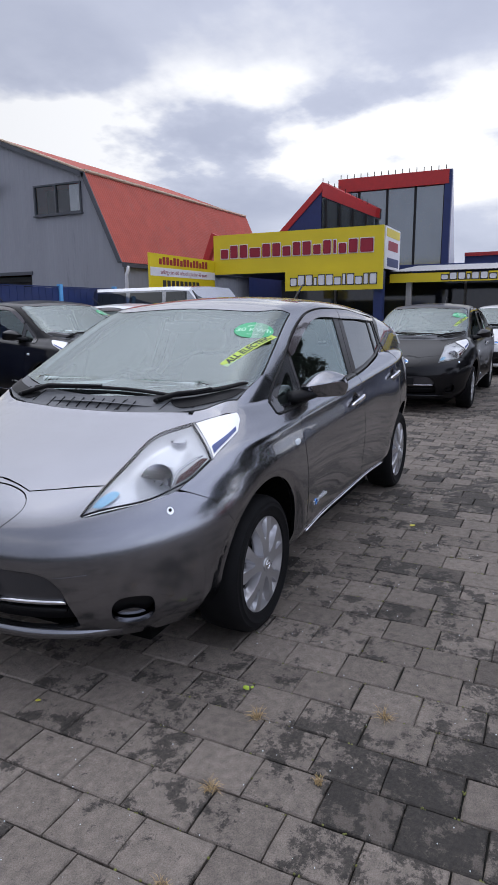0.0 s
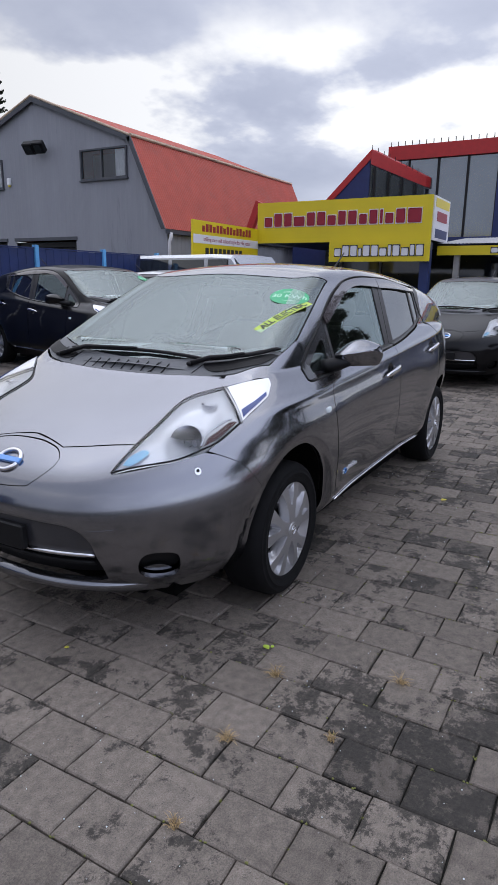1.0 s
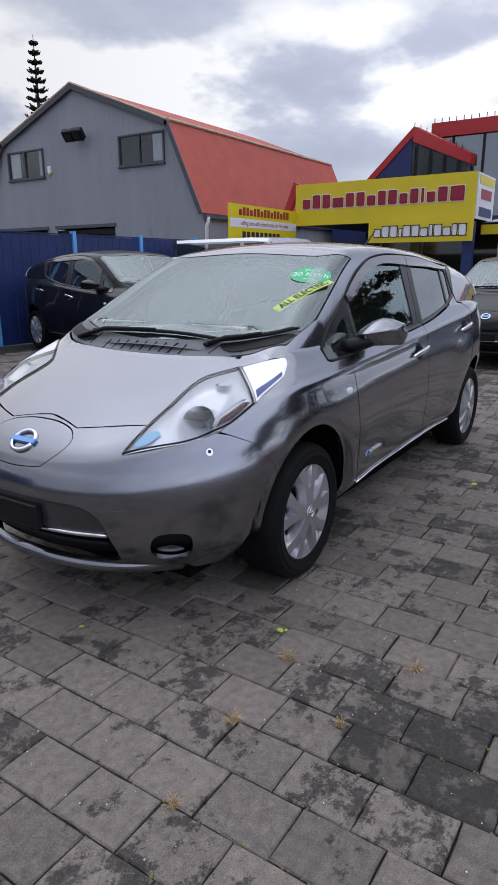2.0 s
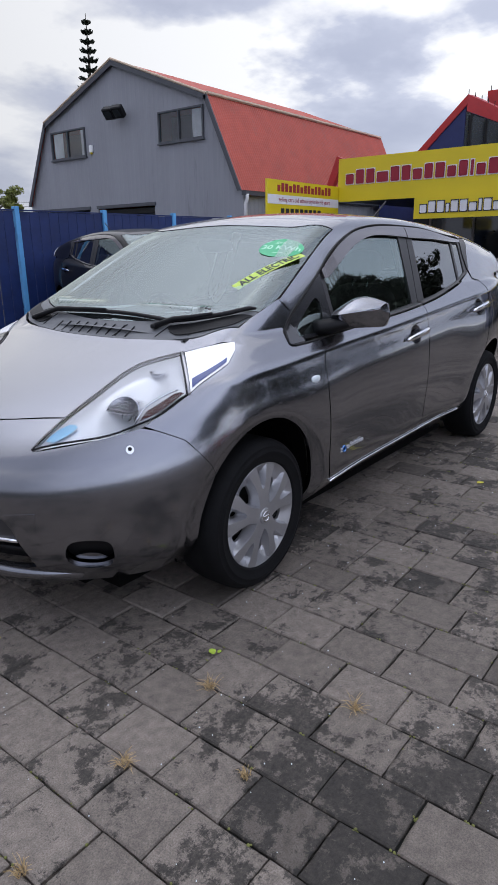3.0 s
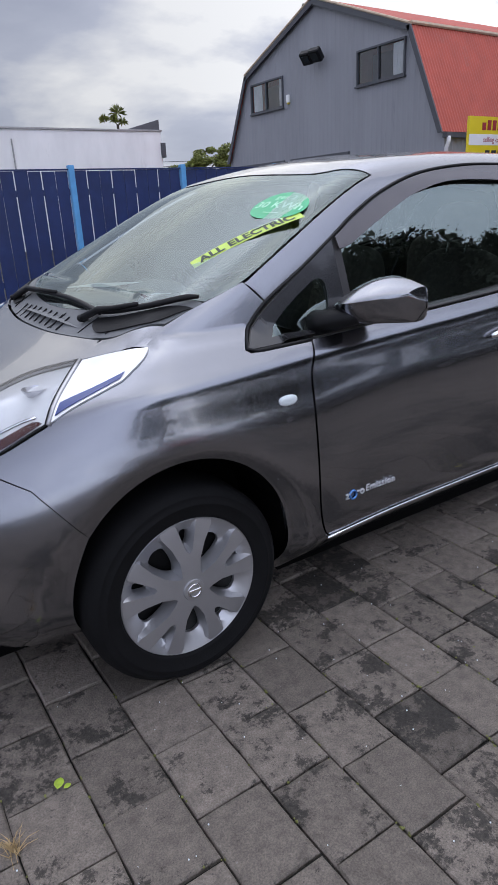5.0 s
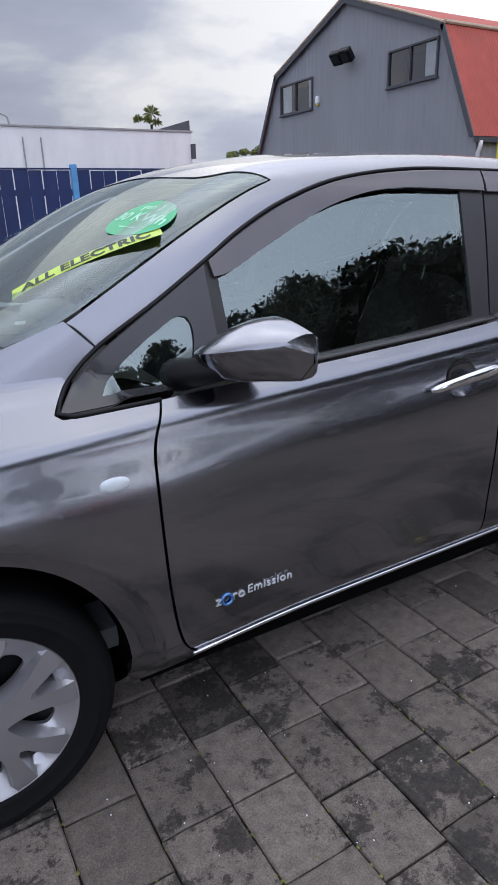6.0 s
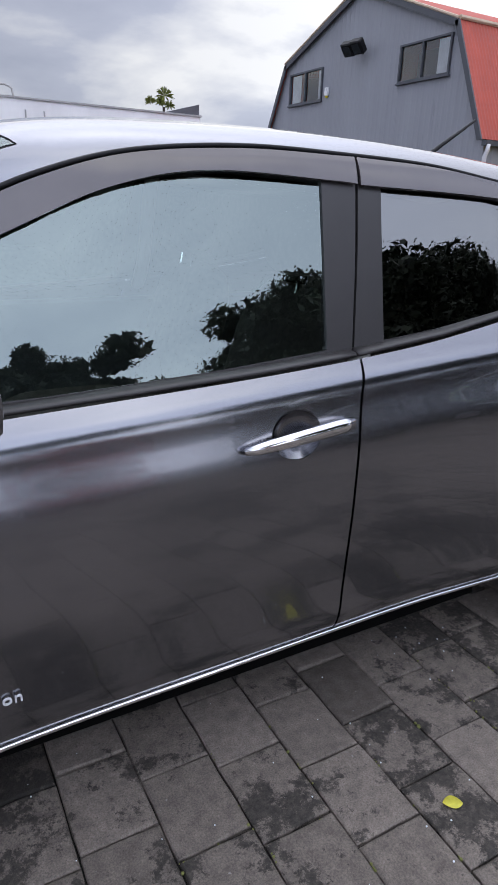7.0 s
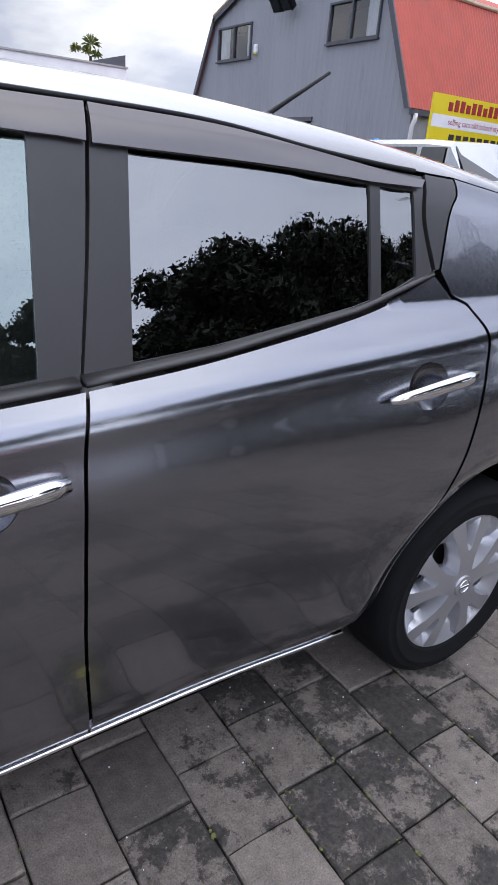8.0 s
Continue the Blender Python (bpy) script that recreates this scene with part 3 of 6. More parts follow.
def build_leaf():
    """The grey electric hatchback with all its parts; nose towards +x."""
    car = thing("electric_hatchback", "dark grey metallic electric hatchback parked on the pavers", "car")
    for s in (1, -1):
        # doors
        panel("front_door", "y", [corner(.852, .972), corner(.66, .981), (.3, .998), (.0, 1.014), corner(-.2545, 1.0315), (-.237, .969), (-.224, .84), (-.216, .7), (-.215, .555), corner(-.232, .314), (.3, .314), (.77, .312), (.835, .325), (.872, .385), (.898, .55), (.903, .73), (.892, .88)], GREY_PAINT, car, side=s, gap=.0012, holes=[cup_ring(-.062, .892)], step=.018, fine=.012)
        panel("rear_door", "y", [corner(-.2585, 1.032), (-.528, 1.06), (-.903, 1.118), corner(-1.137, 1.183), (-1.195, 1.125), (-1.226, 1.062), (-1.224, 1.0), (-1.2, .9), (-1.165, .784), (-1.122, .702), (-1.065, .606), (-1.011, .521), (-.958, .427), corner(-.9, .335), (-.87, .316), (-.6, .314), corner(-.2365, .314), (-.2195, .555), (-.2205, .7), (-.2285, .84), (-.2415, .969)], GREY_PAINT, car, side=s, gap=.0012, holes=[cup_ring(-1.03, .965)], step=.018, fine=.012)
        # front wing with its arch
        a = [(1.35 + .352 * math.cos(radians(q)), .335 + .39 * math.sin(radians(q))) for q in range(38, 200, 7)]
        panel("front_wing", "y", [corner(1.63, .577), corner(1.741, .727), corner(1.838, .782), (1.773, .817), (1.672, .87), (1.58, .907), (1.47, .952), (1.38, 1.0), corner(1.335, 1.026), corner(1.29, 1.056), (1.2, 1.092), corner(1.02, 1.152), corner(.962, 1.088), (1.04, 1.03), (1.088, .975), (1.075, .966), corner(.857, .968), (.897, .88), (.908, .73), (.903, .55), (.877, .385), (.84, .322), corner(.82, .306), corner(.86, .17), corner(1.03, .17)] + [p for p in a[::-1][1:]], GREY_PAINT, car, side=s, gap=.0012, step=.02, fine=.013)
        # rear wing and tail
        b = [(-1.35 + .36 * math.cos(radians(q)), .335 + .385 * math.sin(radians(q))) for q in range(-20, 184, 8)]
        panel("rear_wing", "y", [corner(-.907, .332), (-.965, .427), (-1.018, .521), (-1.072, .606), (-1.129, .702), (-1.172, .784), (-1.207, .9), (-1.231, 1.0), (-1.233, 1.065), (-1.2, 1.128), corner(-1.158, 1.193), (-1.209, 1.318), (-1.248, 1.36), corner(-1.262, 1.397), corner(-1.7, 1.34), corner(-1.86, 1.3), (-1.93, 1.1), (-1.97, .85), corner(-1.97, .7), corner(-1.9, .2), corner(-1.72, .25)] + b[::-1] + [corner(-.96, .2), corner(-.88, .2)], GREY_PAINT, car, side=s, gap=.002, step=.022, fine=.014)
        panel("sill", "y", [corner(-.9, .306), corner(.815, .306), corner(.855, .16), corner(-.9, .16)], GREY_PAINT, car, "lower sill panel", side=s, gap=.001)
        strip = bmesh.new()
        line = onto("y", [(.84 - 1.74 * i / 24, .312) for i in range(25)])
        tube(strip, [(x, s * (y + .006), z) for x, y, z in line], .006, 8)
        part("sill_strip", strip, CHROME, car, "thin chrome strip along the sill", smooth=True)
        # side windows: black frame, panes, visors
        panel("window_frame", "cab", [corner(.848, .977), corner(.652, .986), (.3, 1.003), (.0, 1.019), corner(-.258, 1.037), (-.3, 1.25), corner(-.333, 1.462), (-.048, 1.464), (.212, 1.438), (.401, 1.386), (.543, 1.322), (.651, 1.258), (.8, 1.172), (.955, 1.082), (1.035, 1.02), (1.078, .975), (1.06, .972)], PILLAR, car, "matt black window frame of the front door", side=s, step=.05, offset=-.004, gap=.001,
              holes=[[corner(.632, 1.012), corner(.632, 1.224), (.598, 1.24), (.459, 1.3), (.262, 1.378), (.05, 1.417), (-.1, 1.415), corner(-.228, 1.408), corner(-.19, 1.05), (.146, 1.024), (.457, 1.01)],
                     [corner(.98, .995), (.9, 1.06), (.80, 1.12), (.75, 1.14), (.725, 1.12), (.73, 1.06), (.76, 1.0), corner(.79, .992)]])
        panel("window_frame", "cab", [corner(-.262, 1.037), (-.528, 1.065), (-.903, 1.122), corner(-1.132, 1.19), (-1.113, 1.31), corner(-1.138, 1.398), (-1.0, 1.408), (-.81, 1.424), (-.581, 1.452), corner(-.338, 1.462), (-.305, 1.25)], PILLAR, car, "matt black window frame of the rear door", side=s, step=.05, offset=-.004, gap=.001,
              holes=[[corner(-.355, 1.062), corner(-.398, 1.4), (-.65, 1.393), (-.859, 1.38), corner(-.95, 1.372), corner(-.925, 1.142), (-.7, 1.098)],
                     [corner(-.957, 1.148), corner(-.983, 1.37), (-1.05, 1.367), corner(-1.09, 1.364), corner(-1.075, 1.186), (-1.02, 1.166)]])
        panel("quarter_trim", "cab", [corner(.846, .979), corner(.664, .988), corner(.664, 1.25), (.8, 1.17), (.953, 1.08), (1.032, 1.019), (1.074, .977), (1.058, .974)], GLOSS_TRIM, car, "gloss black trim round the quarter light", side=s, step=.04, offset=-.0015, gap=.001, flange=.003,
              holes=[[corner(.978, .996), (.9, 1.058), (.80, 1.118), (.751, 1.138), (.727, 1.119), (.732, 1.06), (.762, 1.001), corner(.791, .993)]])
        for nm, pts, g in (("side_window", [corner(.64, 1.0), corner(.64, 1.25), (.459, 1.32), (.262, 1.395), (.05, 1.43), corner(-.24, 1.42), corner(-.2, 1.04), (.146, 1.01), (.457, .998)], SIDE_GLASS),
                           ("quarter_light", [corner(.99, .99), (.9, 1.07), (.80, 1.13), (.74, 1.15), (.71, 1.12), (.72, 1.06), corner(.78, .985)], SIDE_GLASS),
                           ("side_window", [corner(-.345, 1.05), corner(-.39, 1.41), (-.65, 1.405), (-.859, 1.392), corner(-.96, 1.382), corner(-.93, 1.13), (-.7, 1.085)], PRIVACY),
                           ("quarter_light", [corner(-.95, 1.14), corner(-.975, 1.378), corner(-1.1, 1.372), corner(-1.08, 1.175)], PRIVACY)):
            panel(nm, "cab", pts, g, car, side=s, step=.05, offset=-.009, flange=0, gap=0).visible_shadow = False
        panel("window_visor", "cab", [corner(.655, 1.255), (.543, 1.318), (.401, 1.382), (.212, 1.434), (-.048, 1.458), corner(-.331, 1.458), corner(-.322, 1.4), (-.243, 1.404), (.05, 1.41), (.262, 1.371), (.459, 1.29), (.598, 1.226), corner(.648, 1.216)], VISOR, car, "smoked acrylic rain visor", side=s, offset=.008, flange=.006, gap=.001)
        panel("window_visor", "cab", [corner(-.336, 1.458), (-.581, 1.448), (-.81, 1.421), (-1.0, 1.397), (-1.125, 1.385), corner(-1.13, 1.385), corner(-1.11, 1.367), (-.95, 1.372), (-.859, 1.378), (-.65, 1.389), corner(-.33, 1.398)], VISOR, car, "smoked acrylic rain visor", side=s, offset=.008, flange=.006, gap=.001)
        panel("rear_pillar_trim", "y", [corner(-1.139, 1.195), (-1.119, 1.31), corner(-1.144, 1.4), corner(-1.254, 1.394), (-1.243, 1.36), (-1.204, 1.318), corner(-1.153, 1.197)], PILLAR, car, "black pillar trim", side=s, offset=.001, flange=.012, gap=.001)
        belt = bmesh.new()
        line = onto("y", [(.65 - .9 * i / 20, float(np.interp(.65 - .9 * i / 20, [-.26, 0, .3, .65], [1.041, 1.022, 1.006, .99]))) for i in range(21)])
        flat_seal(belt, [(x, s * (y - .014), z + .001) for x, y, z in line], s)
        part("belt_seal", belt, PILLAR, car, smooth=True)
        belt = bmesh.new()
        line = onto("y", [(x, float(np.interp(-x, [.26, .528, .903, 1.14], [1.041, 1.069, 1.127, 1.19]))) for x in np.linspace(-.26, -1.135, 21)])
        flat_seal(belt, [(x, s * (y - .014), z + .001) for x, y, z in line], s)
        part("belt_seal", belt, PILLAR, car, smooth=True)
        seal = onto("y", outline([corner(.852, .972), (.95, .9695), (1.05, .968), (1.081, .976), (1.04, 1.026), (.962, 1.089), (.8, 1.176)] + GAP_LINE[:-2] + [corner(*GAP_LINE[-2])], .03, closed=False))
        part("roof_seal", tube(bmesh.new(), [(x, q * s, z) for x, q, z in seal], .0055, 6), TRIM, car, "black rubber seal along the roof edge", smooth=True)
        door_handle(car, -.062, .892, s)
        door_handle(car, -1.03, .965, s)
        # lamp on the wing
        ind = bmesh.new()
        y = float(onto("y", [(1.0, .825)])[0, 1])
        blob(ind, (1.0, s * y, .825), (.034, .008, .016), 2.2)
        part("side_repeater", ind, PAPER, car, "small clear oval side lamp", smooth=True)
        # mirror
        mir = new("door_mirror")
        mir.parent = car
        shell = bmesh.new()
        rows = []
        for k in range(17):
            f = k / 16
            y = .79 + .208 * f
            rear = .605 - .065 * f
            fore = float(MIRROR_FORE(f))
            top, low, fold = float(MIRROR_TOP(f)), 1.006 + .006 * f, float(MIRROR_FOLD(f))
            prof = [(rear, low + .012), (rear - .004, (low + top) / 2), (rear, top - .012), (rear + .012, top - .002)]
            prof += [(rear + .012 + (fore - rear - .014) * q, fold + (top - fold) * (1 - q ** 2.2)) for q in (.25, .5, .72, .88, .97)]
            prof += [(fore, fold - .004), (fore - .003, fold - .014), (fore - .014, (fold + low) / 2), (fore - .032, low + .012), (fore - .05, low + .001), ((rear + fore) / 2, low - .003), (rear + .012, low + .001)]
            close = 1 - .75 * max(0, (f - .93) / .07) ** 2 - .3 * max(0, (.06 - f) / .06) ** 2
            mid = ((rear + fore) / 2 - .01, (low + top) / 2)
            rows.append([shell.verts.new((mid[0] + (a - mid[0]) * close, s * y, mid[1] + (c - mid[1]) * close)) for a, c in prof])
        for p, q in zip(rows, rows[1:]):
            for k in range(len(p)):
                j = (k + 1) % len(p)
                shell.faces.new((p[k], p[j], q[j], q[k]))
        shell.faces.new(rows[0])
        shell.faces.new(rows[-1])
        bmesh.ops.recalc_face_normals(shell, faces=shell.faces[:])
        part("mirror_shell", shell, GREY_PAINT, mir, "grey mirror housing with a folded front edge", smooth=True, crease=34)
        pane = bmesh.new()
        blob(pane, (.566, s * .9, 1.062), (.004, .08, .038), 3.4)
        for v in pane.verts:
            v.co.x -= .3125 * (abs(v.co.y) - .9)
        part("mirror_glass", pane, CHROME, mir, smooth=True)
        arm = bmesh.new()
        tube(arm, [(.775, s * .745, 1.0), (.768, s * .775, 1.006), (.75, s * .81, 1.02), (.725, s * .85, 1.036), (.7, s * .88, 1.045)], [.056, .05, .046, .042, .034], 14)
        bmesh.ops.scale(arm, vec=(1, 1, .72), space=Matrix.Translation((0, 0, -1.02)), verts=arm.verts[:])
        part("mirror_arm", arm, TRIM, mir, "black mirror arm", smooth=True)
        # wheel housings
        for x in (1.35, -1.35):
            li = bmesh.new()
            A = [math.radians(-20 + 220 * i / 24) for i in range(25)]
            lipy = onto("y", [(x + .37 * math.cos(q), max(.22, .335 + .4 * math.sin(q))) for q in A])[:, 1] - .03
            rows = [[li.verts.new((x + .365 * r * math.cos(q), s * (float(e) if yy is None else yy), .335 + .4 * r * math.sin(q))) for q, e in zip(A, lipy)] for r, yy in ((1.0, None), (1.0, .7), (1.0, .58), (.1, .57))]
            for q, w in zip(rows, rows[1:]):
                for i in range(24):
                    li.faces.new((q[i], q[i + 1], w[i + 1], w[i]))
            part("arch_liner", li, LINER, car)
        head_lamp(car, s)
        tail = panel("tail_lamp", "tail", [corner(.62, 1.3), corner(.48, 1.3), (.5, 1.05), corner(.55, .85), corner(.8, .85), (.7, 1.05)], LAMP_WHITE, car, "tall clear tail lamp", side=s, offset=.006, flange=.01)
    nose_parts(car)
    top_parts(car)
    cabin(car)
    stickers(car)
    door_badge(car)
    for x in (1.35, -1.35):
        for s in (1, -1):
            wheel(car, x, s)
    under = boxed(-1.9, 1.9, -.6, .6, .15, .3)
    box(under, -.93, .93, -.7, .7, .14, .2)
    box(under, 1.76, 1.98, -.5, .5, .17, .22)
    part("underbody", under, LINER, car, "black underbody")
    return car


def head_lamp(car, s):
    lamp = new("headlamp")
    lamp.parent = car
    edge = [corner(2.114, .465), (2.0, .478), (1.843, .486), (1.7, .478), (1.609, .496), corner(1.505, .585), corner(1.668, .768), (1.773, .742), (1.845, .708), (1.962, .63)]
    panel("lens", "z", edge, CLEAR, lamp, "clear lamp lens", side=s, step=.03, offset=.008, flange=.008, gap=.0005).visible_shadow = False
    bowl = panel("housing", "z", edge, LAMP_WHITE, lamp, "silvery lamp housing", side=s, step=.02, offset=-.010, flange=.0, gap=.001)
    for v in bowl.data.vertices:
        d = max(0, 1 - math.hypot((v.co.x - 1.8) / .16, (v.co.y * s - .63) / .09))
        v.co.z -= .07 * d
    rim = onto("z", outline(edge, .03))
    rim = [(x, s * y, z + .004) for x, y, z in rim]
    part("lamp_gap", tube(bmesh.new(), rim + rim[:1], .004, 6, caps=False), TRIM, lamp, "dark gap round the lamp", smooth=True)
    line = onto("z", outline([corner(1.85, .695), (1.80, .69), (1.755, .702), (1.70, .723), corner(1.66, .748)], .02, closed=False))
    part("chrome_line", tube(bmesh.new(), [(x, s * y, z + .004) for x, y, z in line], .0045, 6), CHROME, lamp, "chrome line over the red corner lens", smooth=True)
    c = Vector((1.83, s * .62, .80))
    ref = lathe(bmesh.new(), [(.008, -.035), (.03, -.03), (.05, -.01), (.062, .016), (.066, .026), (.068, .022)], 24, "x", c)
    bmesh.ops.rotate(ref, cent=c, matrix=Euler((0, radians(-30), radians(16 * s))).to_matrix(), verts=ref.verts[:])
    part("reflector", ref, LAMP_CHROME, lamp, "faceted reflector bowl")
    lens = blob(bmesh.new(), c + Vector((-.005, 0, 0)), (.018, .02, .02), 2)
    part("projector", lens, CLEAR, lamp, smooth=True)
    fin = bmesh.new()
    for i in range(5):
        z = c.z + .018 + .008 * i
        box(fin, c.x - .05, c.x + .035 - .012 * i, c.y - .05, c.y + .045, z, z + .003)
    part("fins", fin, LAMP_CHROME, lamp)
    c = Vector((1.64, s * .60, .912))
    bowl = lathe(bmesh.new(), [(.006, -.012), (.02, -.008), (.03, .006), (.034, .014)], 24, "z", c)
    part("turn_bowl", bowl, LAMP_CHROME, lamp, "round turn signal bowl", smooth=True)
    panel("red_edge", "z", [corner(1.84, .702), (1.77, .735), corner(1.672, .757), (1.69, .735), (1.76, .715), corner(1.80, .70)], RED_LENS, lamp, "dark red corner lens", side=s, offset=.002, flange=0, gap=0, step=.015)
    panel("pale_insert", "z", [(2.07, .485), (2.03, .49), (1.985, .515), (1.98, .545), (2.02, .535), (2.06, .51)], ICE_TRIM, lamp, "pale blue lamp insert", side=s, offset=.0, flange=0, gap=0, step=.015)
    panel("upper_lamp", "z", [corner(1.496, .6), (1.42, .665), corner(1.35, .728), (1.38, .757), corner(1.458, .786), (1.55, .785), corner(1.655, .772)], LAMP_WHITE, lamp, "bright upper lamp panel", side=s, offset=.004, flange=.012, gap=.001, step=.02)
    rod = onto("z", [(1.5 + .162 * k / 6, .5915 + .18 * k / 6) for k in range(7)])
    part("divider", tube(bmesh.new(), [(p[0], s * p[1], p[2] + .002) for p in rod], .007, 8), CAP_SILVER, lamp, "grey divider between the lamps", smooth=True)
    panel("blue_insert", "z", [corner(1.64, .767), (1.55, .778), corner(1.462, .78), corner(1.44, .766), (1.53, .758), corner(1.615, .742)], BLUE_TRIM, lamp, "blue lamp insert", side=s, offset=.007, flange=.002, gap=.001, step=.015)


def nose_parts(car):
    def both(pts):
        return pts + [(x, -y, *r) for x, y, *r in pts[::-1]]
    rim = onto("z", [(2.042, 0.0), (2.052, .05), (2.062, .10), (2.076, .15), (2.0895, .196), (2.072, .25), (2.0535, .3), (2.033, .35), (2.01, .4), (1.9755, .4745)])
    up = nose(*[tuple(p) if k < 4 else corner(*p) for k, p in enumerate(rim.tolist())], corner(2.114, .466, .716), (1.962, .632, .751), (1.9, .675, .764), corner(1.843, .709, .778))
    seam = onto("y", [(1.84 - .099 * k / 4, .782 - .055 * k / 4) for k in range(1, 5)] + [(1.741 - .113 * k / 3, .727 - .15 * k / 3) for k in range(1, 4)])
    up += nose(*[corner(*p) for p in seam.tolist()])
    low = nose((1.668, .862, .5), (1.695, .855, .42), (1.702, .84, .335), corner(1.675, .78, .195), (1.9, .68, .195), (2.05, .4, .195), (2.12, .2, .195))
    half = up + low
    ring = half[::-1] + [(-u, *r) for u, *r in half[1:]]
    lid = nose((2.07, 0, .793), (2.08, .10, .789), (2.1, .19, .772), (2.13, .222, .735), (2.24, .17, .668), (2.25, .14, .655), (2.26, .0, .645))
    lid_ring = lid[::-1] + [(-u, *r) for u, *r in lid[1:-1]]
    grille = nose((2.29, 0, .54), (2.25, .25, .535), (2.24, .37, .52), (2.21, .425, .47), (2.19, .44, .41), (2.15, .452, .32), (2.14, .42, .285), (2.2, .2, .27), (2.22, 0, .265))
    gr_ring = grille[::-1] + [(-u, *r) for u, *r in grille[1:-1]]
    fog = nose((2.09, .565, .36), (2.08, .59, .405), (2.02, .64, .41), (1.98, .672, .39), (1.965, .665, .32), (1.98, .64, .29), (2.02, .6, .285), (2.07, .565, .31))
    fogs = [fog, [(-u, *r) for u, *r in fog]]
    panel("front_bumper", "nose", ring, GREY_PAINT, car, "body-coloured front bumper", step=.03, gap=.0012, holes=[lid_ring, gr_ring, *fogs], fine=.015)
    lidp = panel("charge_lid", "nose", lid_ring, GREY_PAINT, car, "charging port lid", step=.025, gap=.002, flange=.02, fine=.015)
    panel("grille", "nose", gr_ring, TRIM, car, "black lower grille", offset=-.05, step=.04, flange=0, gap=-.01)
    upper = nose((2.29, 0, .532), (2.25, .25, .527), (2.24, .362, .513), (2.21, .415, .466), (2.19, .432, .415), (2.25, .2, .413), (2.28, 0, .413))
    panel("grille_panel", "nose", upper[::-1] + [(-u, *r) for u, *r in upper[1:-1]], GRILLE_GREY, car, "dark grey upper grille panel", offset=-.016, step=.03, flange=.01, gap=0)
    bar = bmesh.new()
    pts = onto("nose", [(u, .34) for u in np.linspace(-.42, .42, 21)])
    tube(bar, [tuple(p - q * .04) for p, q in zip(pts, normal_at(pts))], .01, 8)
    part("grille_bar", bar, TRIM, car, smooth=True)
    bar = bmesh.new()
    pts = onto("nose", [(u, .404) for u in np.linspace(-.432, .432, 25)])
    tube(bar, [tuple(p - q * .012) for p, q in zip(pts, normal_at(pts))], .009, 8)
    part("chrome_bar", bar, CHROME, car, "chrome bar across the grille", smooth=True)
    for s in (1, -1):
        panel("fog_recess", "nose", fog, TRIM, car, "black fog lamp recess", side=s, offset=-.045, step=.02, flange=0, gap=-.008)
        panel("fog_fin", "nose", nose((2.075, .575, .318), (2.04, .62, .335), (2.0, .645, .32), (1.98, .645, .295), (2.02, .6, .285)), GREY_PAINT, car, "grey fin in the fog recess", side=s, offset=-.028, step=.015, flange=.004, gap=0)
        panel("washer_cover", "nose", [(math.atan2(.714, .652) + .014 * math.cos(a), .716 + .013 * math.sin(a)) for a in (2 * math.pi * i / 12 for i in range(12))], CHROME, car, "round washer nozzle cover", side=s, offset=.004, step=.008, flange=.006, gap=0, fine=.005)
        panel("washer_nozzle", "nose", [(math.atan2(.714, .652) + .007 * math.cos(a), .718 + .006 * math.sin(a)) for a in (2 * math.pi * i / 8 for i in range(8))], TRIM, car, side=s, offset=.0055, step=.008, flange=.0, gap=0, fine=.005)
    lip = bmesh.new()
    us = np.linspace(-.62, .62, 41)
    rows = []
    for off, zz in ((-.01, .275), (.022, .262), (.03, .245), (.022, .226), (-.02, .215)):
        q = onto("nose", [(u, .25) for u in us])
        n = normal_at(q)
        rows.append([lip.verts.new((p[0] + k[0] * off * (1 - (abs(u) / .62) ** 5) - .004, p[1] + k[1] * off * (1 - (abs(u) / .62) ** 5), .25 + (zz - .25) * (1.1 - .5 * (abs(u) / .62) ** 3))) for p, k, u in zip(q, n, us)])
    for q, w in zip(rows, rows[1:]):
        for i in range(len(us) - 1):
            lip.faces.new((q[i], q[i + 1], w[i + 1], w[i]))
    bmesh.ops.recalc_face_normals(lip, faces=lip.faces[:])
    part("chin_spoiler", lip, GREY_PAINT, car, "body-coloured chin spoiler", smooth=True)
    # badge on the lid, as plain shapes
    c = onto("nose", [(0, .725)])[0]
    n = normal_at(np.array([c]))[0]
    m = Matrix.Translation(Vector(c) + Vector(n) * .004) @ Vector(n).to_track_quat("Z", "Y").to_matrix().to_4x4()
    ring = bmesh.new()
    tube(ring, [(.058 * math.cos(a), .05 * math.sin(a), 0) for a in (2 * math.pi * i / 32 for i in range(33))], .009, 8, caps=False)
    ob = part("ring_badge", ring, CHROME, car, "chrome and blue ring badge", smooth=True)
    ob.matrix_basis = m
    ob = part("badge_band", boxed(-.068, .068, -.014, .014, -.004, .009, bevel=.003), BLUE_BADGE, car)
    ob.matrix_basis = m @ pose(0, 0, 0, 0, 0, 90) if abs((m.to_3x3() @ Vector((1, 0, 0))).y) < .5 else m
    # number plate holder, unlettered
    c = onto("nose", [(0, .46)])[0]
    part("plate_holder", boxed(c[0] - .02, c[0] + .012, -.17, .17, .41, .51, bevel=.006), TRIM, car, "empty black number plate holder")
    panel("tow_cover", "nose", nose(corner(2.223, .411, .512), corner(2.165, .517, .522), corner(2.163, .511, .452), corner(2.204, .442, .452)), GREY_PAINT, car, "square tow eye cover", offset=.0016, flange=.002, gap=.001, step=.03)


